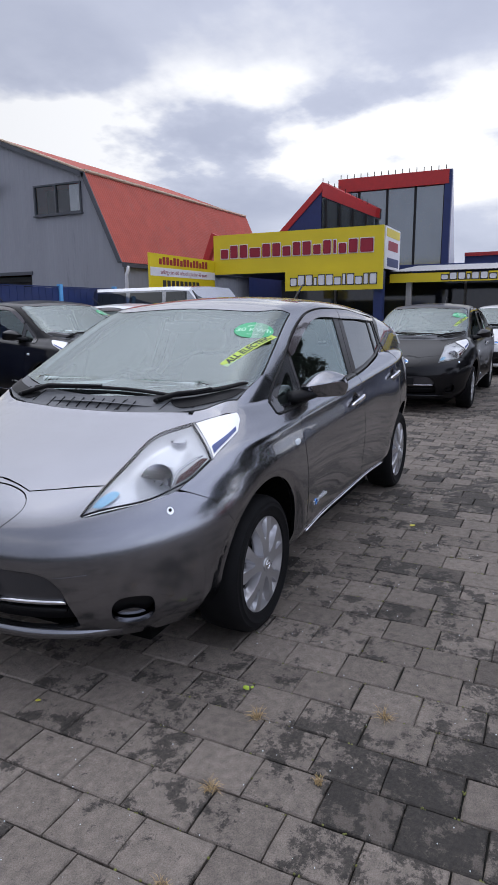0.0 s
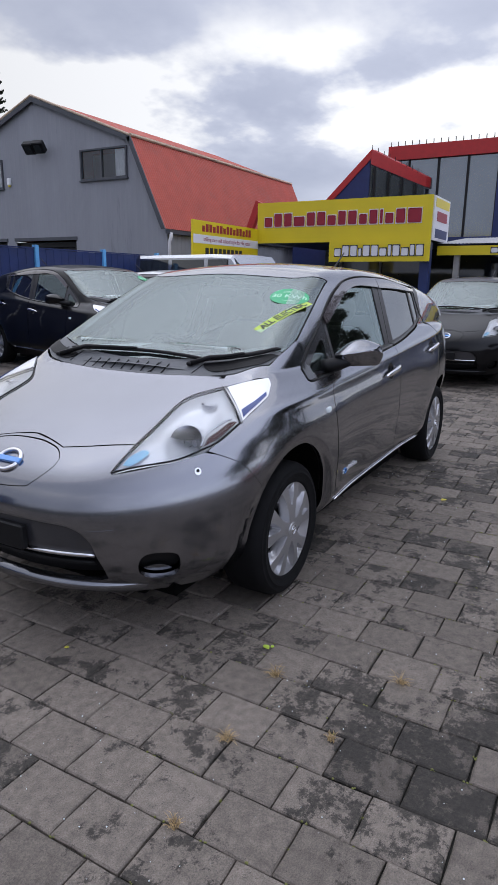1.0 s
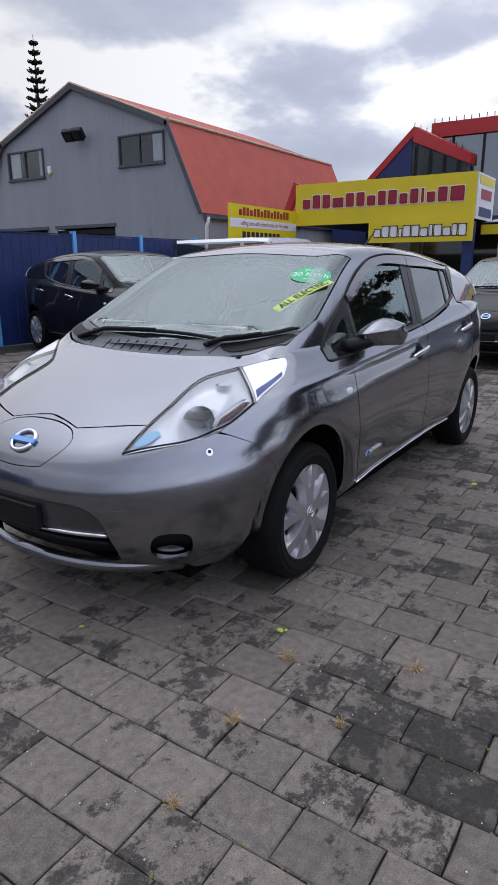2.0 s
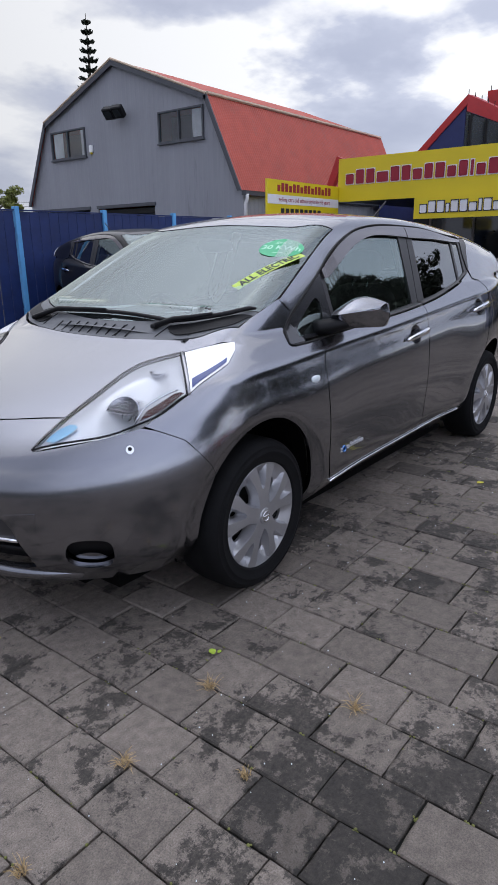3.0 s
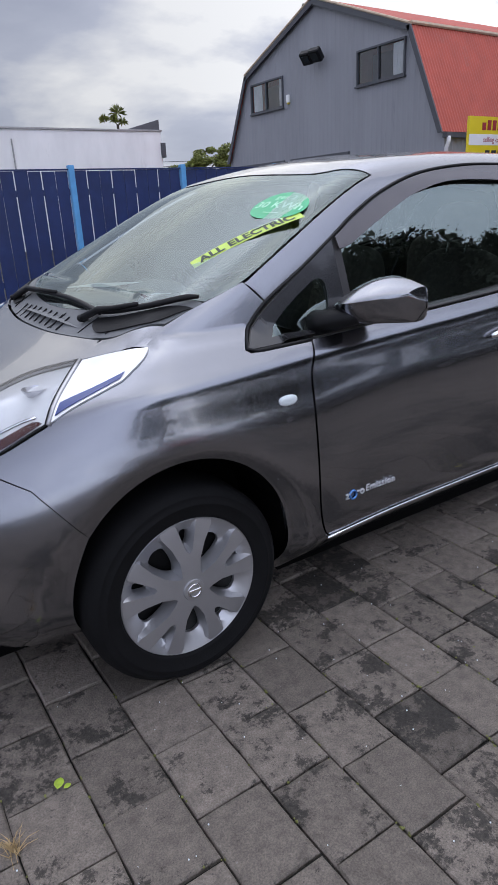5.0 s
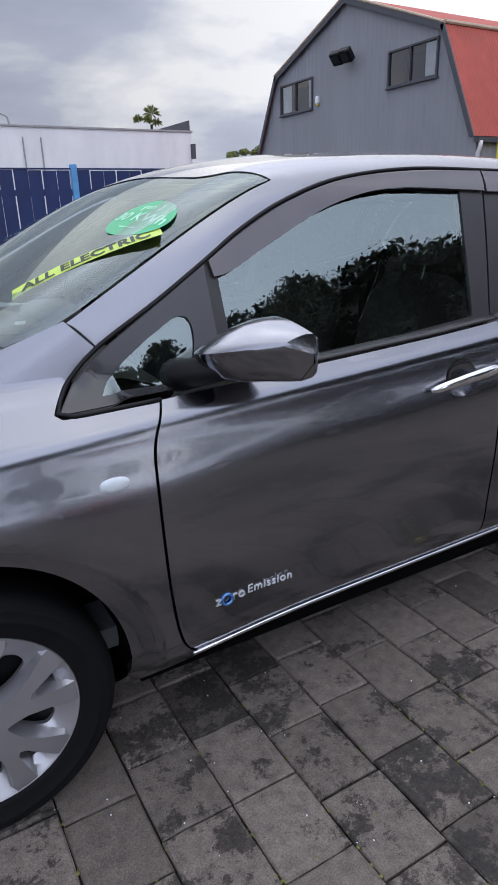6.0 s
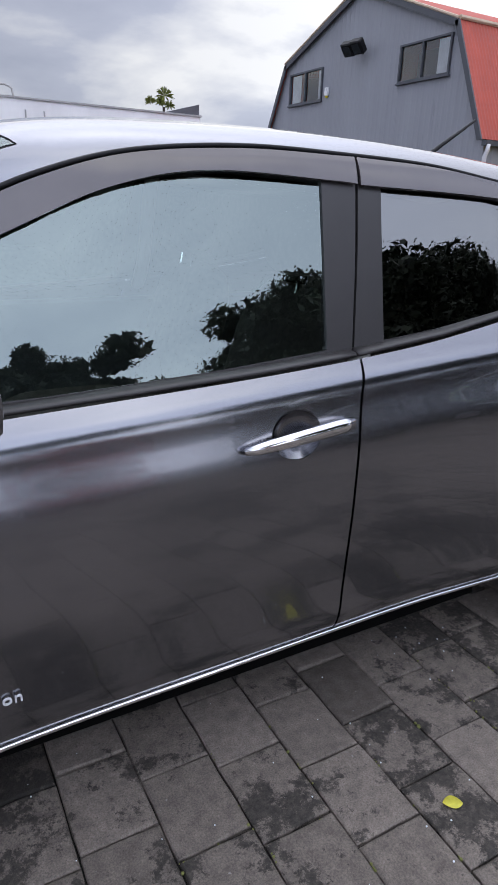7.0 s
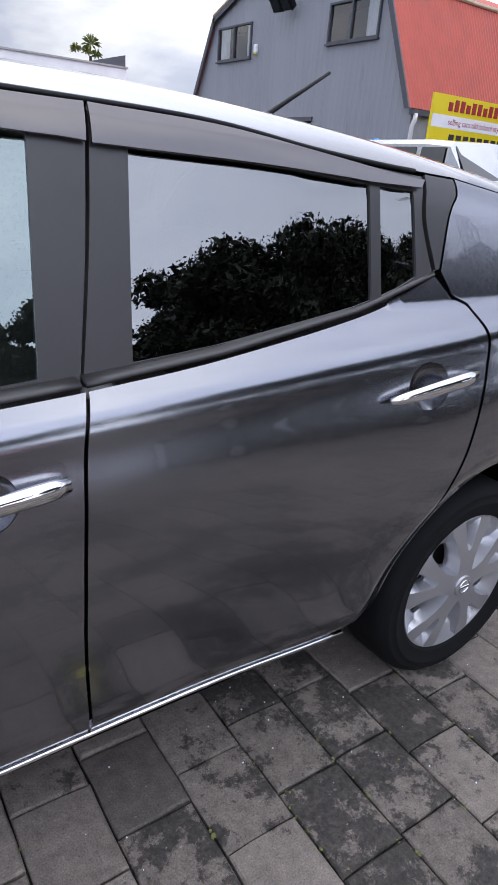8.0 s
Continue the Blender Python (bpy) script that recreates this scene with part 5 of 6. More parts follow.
def window(parent, x, y0, y1, z0, z1, split, open_=False, curtain=""):
    """A framed window in a wall that faces +x."""
    win = new("window")
    win.parent = parent
    f = bmesh.new()
    w = .045
    for q in ((y0, y1, z0, z0 + w), (y0, y1, z1 - w, z1), (y0, y0 + w, z0 + w, z1 - w), (y1 - w, y1, z0 + w, z1 - w), (split - w / 2, split + w / 2, z0 + w, z1 - w)):
        box(f, x - .02, x + .06, *q)
    part("frame", f, CLAD_TRIM, win, "dark grey aluminium frame")
    for a, b in ((y0 + w, split - w / 2), (split + w / 2, y1 - w)):
        bm = bmesh.new()
        bm.faces.new([bm.verts.new((x + .008, *q)) for q in ((a, z0 + w), (b, z0 + w), (b, z1 - w), (a, z1 - w))])
        part("pane", bm, PANE, win).visible_shadow = False
    # dark sheet behind the panes, standing in for the unlit room
    part("dark_backing", boxed(x - .9, x - .85, y0 - .3, y1 + .1, z0 - .4, z1 + .02), DARK_METAL, win)
    for a, b in curtain:
        bm = bmesh.new()
        rows = []
        for i in range(25):
            u = i / 24
            y = a + (b - a) * u
            rows.append((bm.verts.new((x - .035 + .015 * math.sin(u * 34), y, z0 + .07)), bm.verts.new((x - .035 + .02 * math.sin(u * 34 + .4), y, z1 - .06))))
        for p, q in zip(rows, rows[1:]):
            bm.faces.new((p[0], q[0], q[1], p[1]))
        part("curtain", bm, CURTAIN, win, "white net curtain", smooth=True)
    part("sill", boxed(x - .02, x + .09, y0 - .03, y1 + .03, z0 - .04, z0), CLAD_TRIM, win)
    return win


PANE = glass("window_pane", (.85, .88, .9), 1.9)

# ground
bm = bmesh.new()
bmesh.ops.create_grid(bm, x_segments=8, y_segments=8, size=600)
for v in bm.verts:
    v.co.z = -.016
ground = tagged(part("ground", bm, SOIL), "dark soil under and between the pavers", "ground", kind="structure")
bm = boxed(-600, 600, 12.5, 24, -.05, -.004)
road = tagged(part("road", bm, ASPHALT), "grey asphalt road behind the lot", "road", kind="structure")

# gambrel building
def gambrel_house():
    X0, X1 = -11.65, -22.0
    R = [(-9.45, 2.84), (-10.62, 5.37), (-14.42, 6.82), (-18.05, 5.45), (-19.4, 2.84)]
    house = thing("workshop_building", "grey ribbed-steel gambrel building with a red roof", "building", (0, 0, 0))
    ys = [r[0] for r in R][::-1]
    zs = [r[1] for r in R][::-1]
    wins = [(-12.61, -10.82, 4.32, 5.18), (-17.84, -16.03, 4.28, 5.17)]
    doors = [(-15.63, -12.97, 0, 2.62), (-19.1, -16.1, 0, 2.62)]
    top = lambda y: float(np.interp(y, ys, zs))
    bm = bmesh.new()
    pitch = .19
    y = R[4][0]
    cuts = sorted({v for w in wins + doors for v in w[:2]} | {r[0] for r in R})
    marks = []
    while y < R[0][0]:
        for f, d in ((0, 0), (.55, 0), (.66, 1), (.89, 1)):
            if y + f * pitch < R[0][0]:
                marks.append((y + f * pitch, d * .006))
        y += pitch
    marks += [(c, 0.0) for c in cuts]
    marks.sort()
    for (a, da), (b, db) in zip(marks, marks[1:]):
        if b - a < 1e-5:
            continue
        m = (a + b) / 2
        hole = [w for w in wins + doors if w[0] < m < w[1]]
        bands, z = [], 0.0
        for w in sorted(hole, key=lambda h: h[2]):
            if w[2] > z:
                bands.append((z, z, w[2], w[2]))
            z = w[3]
        bands.append((z, z, top(a), top(b)))
        for p, q, r, s in bands:
            v = [bm.verts.new((X0 + d, yy, zz)) for d, yy, zz in ((da, a, p), (db, b, q), (db, b, s), (da, a, r))]
            bm.faces.new(v)
    bmesh.ops.recalc_face_normals(bm, faces=bm.faces[:])
    part("gable_wall", bm, CLAD, house, "grey ribbed steel gable wall")
    bm = ribbed((X0, R[0][0]), (X1, R[0][0]), 0, 2.84, .19, .014, (0, 1))
    part("side_wall", bm, CLAD, house)
    part("side_wall", ribbed((X0, R[4][0]), (X1, R[4][0]), 0, 2.84, .19, .014, (0, -1)), CLAD, house)
    bm = bmesh.new()
    bm.faces.new([bm.verts.new((X1, y, z)) for y, z in [(R[0][0], 0), *R, (R[4][0], 0)]])
    part("rear_wall", bm, CLAD, house)
    for (y0, z0), (y1, z1) in zip(R, R[1:]):
        o = .12
        part("roof", sheet_roof((X0 + o, y0, z0 + .02), (X1 - o, y0, z0 + .02), (X1 - o, y1, z1 + .02), (X0 + o, y1, z1 + .02), .1, .014), RED_ROOF, house, "red ribbed steel roof slope")
        n = Vector((0, -(z1 - z0), y1 - y0)).normalized()
        bm = bmesh.new()
        a, b = Vector((X0 + .1, y0, z0)), Vector((X0 + .1, y1, z1))
        w = Vector((0, 0, 1)) if abs(y1 - y0) > 2 else Vector((0, 1 if y0 > -14 else -1, .3)).normalized()
        inn = Vector((0, 0, -.13)) if abs(y1 - y0) > 2 else Vector((0, -.11 if y0 > -14 else .11, 0))
        v = [bm.verts.new(p) for p in (a + inn, b + inn, b + w * .03, a + w * .03)]
        bm.faces.new(v)
        bm.normal_update()
        bmesh.ops.solidify(bm, geom=bm.faces[:], thickness=.04)
        part("barge_board", bm, CLAD_TRIM, house, "dark grey barge board")
        if abs(y1 - y0) > 2:
            part("ridge_trim", tube(bmesh.new(), [(X0 + .13, y0, z0 + .05), (X0 + .13, y1, z1 + .05)], .035, 6), PALE_TRIM, house, "pale timber verge")
    part("eave_flashing", tube(bmesh.new(), [(X0 + .1, -10.6, 5.43), (X1, -10.6, 5.43)], .05, 6), PALE_TRIM, house)
    part("gutter", boxed(X1, X0 + .1, -9.43, -9.29, 2.72, 2.83), CLAD_TRIM, house, "dark steel gutter")
    dp = tube(bmesh.new(), [(X0 + .02, -9.3, 2.75), (X0 + .02, -9.3, 2.62), (X0 + .02, -9.36, 2.5), (X0 + .02, -9.36, 0)], .05, 8)
    part("downpipe", dp, SIGN_WHITE, house, "white downpipe", smooth=True)
    for w in doors:
        door = new("roller_door")
        door.parent = house
        tagged(door, "dark roller door")
        for i in range(13):
            part("slat", boxed(X0 - .16, X0 - .1, w[0], w[1], .2 * i, .2 * i + .19, bevel=.02), DARK_METAL, door)
        part("door_head", boxed(X0 - .12, X0 + .05, w[0] - .06, w[1] + .06, 2.62, 2.72), CLAD_TRIM, house)
    window(house, X0, *wins[0], -11.78, curtain=((-11.3, -10.9),))
    window(house, X0, *wins[1], -16.95, curtain=((-17.75, -17.25), (-16.3, -16.09)))
    return house


gambrel_house()


def floodlight():
    lamp = thing("floodlight", "black twin floodlight on the gable wall", "lamp", (-11.65, -14.2, 5.25))
    part("bracket", tube(bmesh.new(), [(0, 0, 0), (.25, 0, .05), (.45, .05, .06)], .03, 8), DARK_METAL, lamp)
    for y in (-.28, .12):
        bm = boxed(.28, .64, y - .02, y + .36, -.03, .17, bevel=.03)
        bmesh.ops.rotate(bm, cent=(.45, y, .05), matrix=Euler((0, radians(-48), radians(12))).to_matrix(), verts=bm.verts[:])
        part("housing", bm, TRIM, lamp, "black metal housing")
        bm = boxed(.34, .58, y + .05, y + .29, -.035, -.024)
        bmesh.ops.rotate(bm, cent=(.45, y, .05), matrix=Euler((0, radians(-48), radians(12))).to_matrix(), verts=bm.verts[:])
        part("lens", bm, DARK_GLASS, lamp)


floodlight()
alarm = thing("alarm_box", "small cream alarm box on the gable wall", "alarm", (-11.65, -15.74, 4.47))
part("case", boxed(0, .1, -.065, .065, -.1, .12, bevel=.02), CURTAIN, alarm)
part("lamp", blob(bmesh.new(), (.05, 0, -.12), (.04, .045, .035)), YELLOW, alarm, smooth=True)


# fence
def fence():
    f = thing("fence", "tall navy blue board fence with sky blue posts", "fence")
    xs = [4.26 - 1.95 * i for i in range(-4, 9)]
    rng = random.Random(4)
    for a, b in zip(xs, xs[1:]):
        n = 9
        w = (a - b - .1) / n
        for i in range(n):
            x = a - .05 - w * (i + .5)
            z = 2.0 + rng.uniform(-.006, .006)
            slit = .016 if a > -2.5 and i % 2 == 0 else .004
            part("board", boxed(x - w / 2 + slit, x + w / 2 - .004, -8.12 + rng.uniform(-.004, .004), -8.098, 0, z, bevel=.003), FENCE_BLUE, f)
        for z in (.35, 1.65):
            part("rail", boxed(b + .04, a - .04, -8.17, -8.12, z, z + .09), FENCE_BLUE, f)
        part("capping", boxed(b + .04, a - .04, -8.14, -8.085, 2.008, 2.03), FENCE_BLUE, f)
    for x in xs:
        part("post", boxed(x - .045, x + .045, -8.16, -8.06, 0, 2.08, bevel=.006), POST_BLUE, f, "sky blue square post")


fence()


# white flat-roofed building past the fence
def white_house():
    h = thing("flat_roof_building", "long white rendered flat-roofed building", "building")
    part("wall", boxed(-12.2, 30, -34, -26, 0, 4.66), WHITE_WALL, h, "white rendered wall")
    part("parapet_cap", boxed(-12.25, 30.05, -34.05, -25.94, 4.66, 4.73), CONCRETE, h)
    wedge = bmesh.new()
    f = [wedge.verts.new((x, -26.1, z)) for x, z in ((-10.6, 4.73), (-12.2, 4.73), (-12.2, 5.16))]
    wedge.faces.new(f)
    wedge.normal_update()
    bmesh.ops.solidify(wedge, geom=wedge.faces[:], thickness=.12)
    part("roof_upstand", wedge, CLAD_TRIM, h, "grey sloping roof upstand")
    part("meter_box", boxed(-12.35, -12.15, -26.3, -25.9, 3.6, 4.2), CLAD_TRIM, h)
    part("pipe", tube(bmesh.new(), [(-3.2, -27, 5.2), (-4.4, -27, 5.23), (-4.65, -27, 5.13), (-4.72, -27, 4.7)], .04, 8), CONCRETE, h, smooth=True)
    for x in (-4.9, -5.6):
        part("wall_pipe", tube(bmesh.new(), [(x, -25.95, 0), (x, -25.95, 4.3)], .03, 6), CONCRETE, h)


white_house()


# yellow signs on the sales office
def bar_words(name, parent, mat, y0, y1, z, h, lens, x, back=None, proud=.012):
    """Plain bars, one for each letter of a mark that is not lettered; along +y on a board that faces +x."""
    total = sum(lens) + .35 * (len(lens) - 1)
    u = (y1 - y0) / total
    y = y0
    for i, w in enumerate(lens):
        hh = h * (1.0 if i % 3 else .72)
        if back:
            part(name, boxed(x + .002, x + .008, y - .022, y + w * u + .022, z - h * .36 - .022, z - h * .36 + hh + .022), back, parent)
        part(name, boxed(x + .006, x + proud + .01, y, y + w * u, z - h * .36, z - h * .36 + hh, bevel=min(.025, .2 * w * u)), mat, parent)
        y += (w + .35) * u


def signs():
    s = thing("large_sign", "large yellow fascia sign with dark red marks", "sign")
    x = -13.8
    part("board", boxed(x - .06, x, -7.68, -2.47, 2.54, 3.68), YELLOW, s, "yellow board")
    bar_words("mark", s, SIGN_RED, -7.42, -2.75, 3.13, .36, [1, 1, 1, 1.4, 1, 1, 1, .9, 1, .9, .9, .3, .9, 1, 1.5], x, SIGN_WHITE)
    part("end_board", boxed(-15.6, x - .06, -2.5, -2.44, 2.55, 3.67), SIGN_WHITE, s, "white end board with coloured marks")
    part("mark", boxed(-15.3, -14.2, -2.438, -2.432, 3.05, 3.3), SIGN_RED, s)
    part("mark", boxed(-15.5, -14.0, -2.438, -2.432, 3.4, 3.62), YELLOW, s)
    part("mark", boxed(-15.4, -14.1, -2.438, -2.432, 2.62, 2.85), NAVY, s)
    n = thing("number_sign", "yellow sign board with pale outlined bars", "sign")
    part("board", boxed(x + .02, x + .08, -5.3, -2.45, 2.0, 2.54), YELLOW, n)
    bar_words("mark", n, SIGN_WHITE, -5.12, -2.62, 2.25, .27, [1, 1, 1, .4, 1, 1, 1, .4, 1, 1, .6, 1], x + .08, SIGN_BLACK)
    t = thing("side_sign", "yellow and grey sign board beside the large sign", "sign")
    part("board", boxed(-13.78, -10.32, -7.71, -7.65, 1.95, 2.95), YELLOW, t)
    part("band", boxed(-13.77, -10.33, -7.648, -7.645, 2.38, 2.6), SIGN_WHITE, t, "pale grey band")
    letters("motto", "selling cars old school style for 46 years", .155, SIGN_RED, t, pose(-12.05, -7.642, 2.49, 90, 0, 180), "dark red lettering")
    yy = -7.65
    for i in range(15):
        x0 = -10.75 - .175 * i
        part("mark", boxed(x0 - .12, x0, yy, yy + .008, 2.68, 2.83 + (.05 if i % 3 else 0)), SIGN_RED, t)
    for i in range(9):
        x0 = -10.9 - .22 * i
        part("mark", boxed(x0 - .15, x0, yy, yy + .008, 2.02, 2.28), SIGN_BLACK, t)
    prop = tube(bmesh.new(), [(-14.0, -8.05, 2.95), (-14.0, -7.72, 3.75)], .14, 4)
    tagged(part("red_brace", prop, RED_STEEL), "red sloping steel brace beside the sign", "brace")


signs()


# sales office: blue and red building with a glass tower
def office():
    o = thing("sales_office", "navy blue sales office with red fascias and a glass tower", "building")
    part("wall", boxed(-34, -19, -9, 8, 0, 2.95), NAVY, o, "navy wall")
    # tower
    x = -22.0
    part("tower_core", boxed(x - 1.2, x - .1, -6.33, -2.32, 3.0, 6.0), NAVY, o)
    ys = [-6.33, -5.58, -4.46, -3.38, -2.3]
    for a, b in zip(ys, ys[1:]):
        part("pane", boxed(x - .06, x, a + .04, b - .04, 3.05, 5.98), TOWER_GLASS, o, "grey tinted glass")
    for y in ys:
        part("mullion", boxed(x - .05, x + .05, y - .04, y + .04, 3.0, 6.0), DARK_METAL, o)
    part("tower_post", boxed(x - .1, x + .12, -2.3, -2.05, 2.9, 6.5), NAVY, o)
    part("fascia", boxed(x - .1, x + .15, -6.4, -2.15, 6.0, 6.5), RED_STEEL, o, "red fascia")
    for i in range(16):
        y = -6.35 + .27 * i
        part("bird_spike", boxed(x, x + .02, y, y + .025, 6.5, 6.68), DARK_METAL, o)
    bm = bmesh.new()
    bm.faces.new([bm.verts.new(p) for p in ((x - .1, -2.05, 2.9), (x - .1, -2.05, 6.5), (x - 1.3, -2.0, 2.9))])
    part("tower_side", bm, SIGN_WHITE, o)
    # gabled bay
    x = -20.0
    def slab(pts, d, nm, mat):
        bm = bmesh.new()
        f = bm.faces.new([bm.verts.new(p) for p in pts])
        r = bmesh.ops.extrude_face_region(bm, geom=[f])
        bmesh.ops.translate(bm, vec=d, verts=[v for v in r["geom"] if isinstance(v, bmesh.types.BMVert)])
        bmesh.ops.recalc_face_normals(bm, faces=bm.faces[:])
        part(nm, bm, mat, o)
    slab(((x, -8.3, 3.2), (x, -6.45, 3.2), (x, -6.45, 5.75), (x, -8.3, 4.0)), (-4, 0, 0), "bay_wall", NAVY)
    slab(((x + .05, -8.35, 3.95), (x + .05, -6.4, 5.8), (x + .05, -6.4, 6.1), (x + .05, -8.45, 4.15)), (-4.2, 0, 0), "bay_fascia", RED_STEEL)
    slab(((x + .05, -6.4, 5.6), (x - 1.6, -4.8, 4.95), (x - 1.6, -4.8, 5.3), (x + .05, -6.4, 6.1)), (-.3, .1, 0), "bay_fascia", RED_STEEL)
    slab(((x, -6.42, 3.2), (x - 1.6, -4.85, 3.2), (x - 1.6, -4.85, 4.95), (x, -6.42, 5.6)), (-.1, 0, 0), "bay_glass", TOWER_GLASS)
    for i in range(4):
        y = -6.3 + .4 * i
        part("mullion", boxed(x - .1 - .4 * i, x - .02 - .4 * i, y, y + .06, 3.2, 5.5 - .15 * i), DARK_METAL, o)
    for i in range(9):
        part("bird_spike", boxed(x - .06 - .16 * i, x - .04 - .16 * i, -6.42 + .17 * i, -6.4 + .17 * i, 6.08 - .085 * i, 6.26 - .085 * i), DARK_METAL, o)
    # canopy
    x = -15.0
    part("canopy_fascia", boxed(x, x + .06, -2.55, 6.0, 2.2, 2.45), YELLOW, o, "yellow canopy fascia")
    bar_words("mark", o, SIGN_WHITE, -1.1, 1.3, 2.32, .17, [1, 1, 1, .4, 1, 1, 1, .4, 1, 1, .6, 1], x + .06, SIGN_BLACK)
    part("canopy_roof", sheet_roof((x + .1, -2.6, 2.5), (x + .1, 6, 2.5), (x - 4, 6, 2.9), (x - 4, -2.6, 2.9), .1, .014), IRON, o, "corrugated iron canopy roof")
    for y in (-2.1, 1.4, 4.8):
        part("canopy_post", boxed(x - .2, x - .05, y, y + .15, 0, 2.3), CONCRETE, o)
    part("soffit", boxed(-19, -13.9, -7.6, -2.5, 2.56, 2.62), SIGN_BLACK, o)
    part("blue_column", boxed(-14.2, -13.95, -2.75, -2.5, 0, 2.5), NAVY, o)
    part("shop_front", boxed(-19, -18.9, -7.6, 6, 0, 2.6), DARK_GLASS, o, "dark shop window")
    for y in (-7, -5.5, -4, -1, .5, 2):
        part("shop_mullion", boxed(-18.9, -18.84, y, y + .08, 0, 2.6), CONCRETE, o)
    part("back_fascia", boxed(-24, -23.8, -1.7, 10, 2.9, 3.5), NAVY, o)
    part("back_fascia", boxed(-23.9, -23.7, -1.7, 10, 3.5, 3.64), RED_STEEL, o)


office()


# trees
def leafy(name, label, at, height, spread, trunk_r, mat, seed, n_leaf, leaf, forks=5, base=.35, flat=.55, skirt=0):
    rng = random.Random(seed)
    t = thing(name, label, "tree", at)
    bm = bmesh.new()
    tips = []
    stem = base * height
    tube(bm, [(0, 0, 0), (rng.uniform(-.1, .1), rng.uniform(-.1, .1), stem * .5), (rng.uniform(-.2, .2), 0, stem)], [trunk_r * 1.25, trunk_r, trunk_r * .85], 9)
    for i in range(forks):
        a = 2 * math.pi * (i + rng.random() * .6) / forks
        r = spread * rng.uniform(.5, .95)
        top = Vector((r * math.cos(a), r * math.sin(a), height * rng.uniform(.55, .86)))
        mid = Vector((r * .4 * math.cos(a + .3), r * .4 * math.sin(a + .3), stem + (top.z - stem) * .5))
        tube(bm, [(0, 0, stem * .92), mid, top], [trunk_r * .6, trunk_r * .4, trunk_r * .1], 6)
        for j in range(7):
            b = a + rng.uniform(-1.3, 1.3)
            q = mid.lerp(top, rng.uniform(-.3, .9))
            e = q + Vector((math.cos(b), math.sin(b), rng.uniform(-.35, .8))) * spread * rng.uniform(.2, .45)
            tube(bm, [q, q.lerp(e, .5) + Vector((0, 0, .15)), e], [trunk_r * .22, trunk_r * .14, trunk_r * .04], 5)
            tips.append(e)
        tips += [top, mid.lerp(top, .7)]
    part("trunk", bm, BARK, t, "dark branching trunk", smooth=True)
    low = []
    for k in range(skirt):
        r, a = rng.random() ** .5, rng.uniform(0, 2 * math.pi)
        z = (.97 - .3 * r * r) * rng.uniform(.84, 1) if k % 6 < 5 else rng.uniform(.3, .7)
        low.append(Vector((spread * r * math.cos(a), spread * r * math.sin(a), height * z - .2 * spread)))
    tips += low
    # clumps: larger leaves inside, small ones outside
    g = np.random.default_rng(seed)
    C = np.array([tuple(c) for c in tips])
    which = np.arange(n_leaf) % len(C)
    core = np.arange(n_leaf) % 3 == 0
    rad = spread * .235 * g.uniform(.75, 1.25, len(C))[which] * np.where(core, .72, 1.0)
    d = g.normal(size=(n_leaf, 3))
    d *= (g.random(n_leaf) ** np.where(core, .45, .3) / np.linalg.norm(d, axis=1))[:, None]
    P = C[which] + d * (rad * np.where(core, 1.0, .86))[:, None] * np.array([1, 1, flat])
    u = g.normal(size=(n_leaf, 3)) * np.array([1, 1, .7])
    u /= np.linalg.norm(u, axis=1)[:, None]
    w = np.cross(u, g.normal(size=(n_leaf, 3)))
    w /= np.linalg.norm(w, axis=1)[:, None]
    s = (leaf * g.uniform(.6, 1.4, n_leaf) * np.where(core, 3.2, 1.0))[:, None]
    verts = np.stack([P - u * s, P + w * s * .5, P + u * s, P - w * s * .5], 1).reshape(-1, 3).tolist()
    faces = np.arange(4 * n_leaf).reshape(-1, 4).tolist()
    me = bpy.data.meshes.new("crown")
    me.from_pydata(verts, [], faces)
    me.materials.append(mat)
    ob = new("crown", me)
    ob.parent = t
    tagged(ob, "crown of many small leaves", kind="stuff")
    return t


for i, (x, y, h, s) in enumerate(((-2.0, 17, 9.2, 3.4), (-12.2, 17.6, 12.6, 5.0), (-17.6, 17.4, 12.9, 5.2), (-24.5, 18, 13.0, 5.2), (-31.5, 18.5, 13.2, 5.2), (-14.4, 22.5, 12.4, 5.4), (-21.2, 23.0, 14.4, 5.4), (-28.2, 24.5, 14.4, 5.6))):
    leafy("street_tree", "broad dark evergreen street tree", (x, y, 0), h, s, .3, LEAF_DARK, 20 + i, 90000, .05, forks=7, base=.3, flat=.6, skirt=110)


def lattice_mast(x, y, h):
    t = thing("lattice_mast", "tall grey lattice mast past the trees", "mast", (x, y, 0))
    bm = bmesh.new()
    w = .9
    corners = ((-w, -w), (w, -w), (w, w), (-w, w))
    for a, c in corners:
        tube(bm, [(a, c, 0), (a * .6, c * .6, h)], .09, 5)
    part("legs", bm, IRON, t)
    bm = bmesh.new()
    n = 22
    for k in range(n):
        z0, z1 = h * k / n, h * (k + 1) / n
        f0, f1 = 1 - .4 * k / n, 1 - .4 * (k + 1) / n
        for (a, c), (d, e) in zip(corners, corners[1:] + corners[:1]):
            tube(bm, [(a * f0, c * f0, z0), (d * f1, e * f1, z1)], .045, 4)
            tube(bm, [(a * f1, c * f1, z1), (d * f1, e * f1, z1)], .04, 4)
    part("bracing", bm, IRON, t)


lattice_mast(-55, 31, 36)
leafy("shrub_tree", "small olive green tree past the fence", (-18.9, -34.9, 0), 5.5, 2.0, .12, LEAF_LIGHT, 7, 16000, .07)


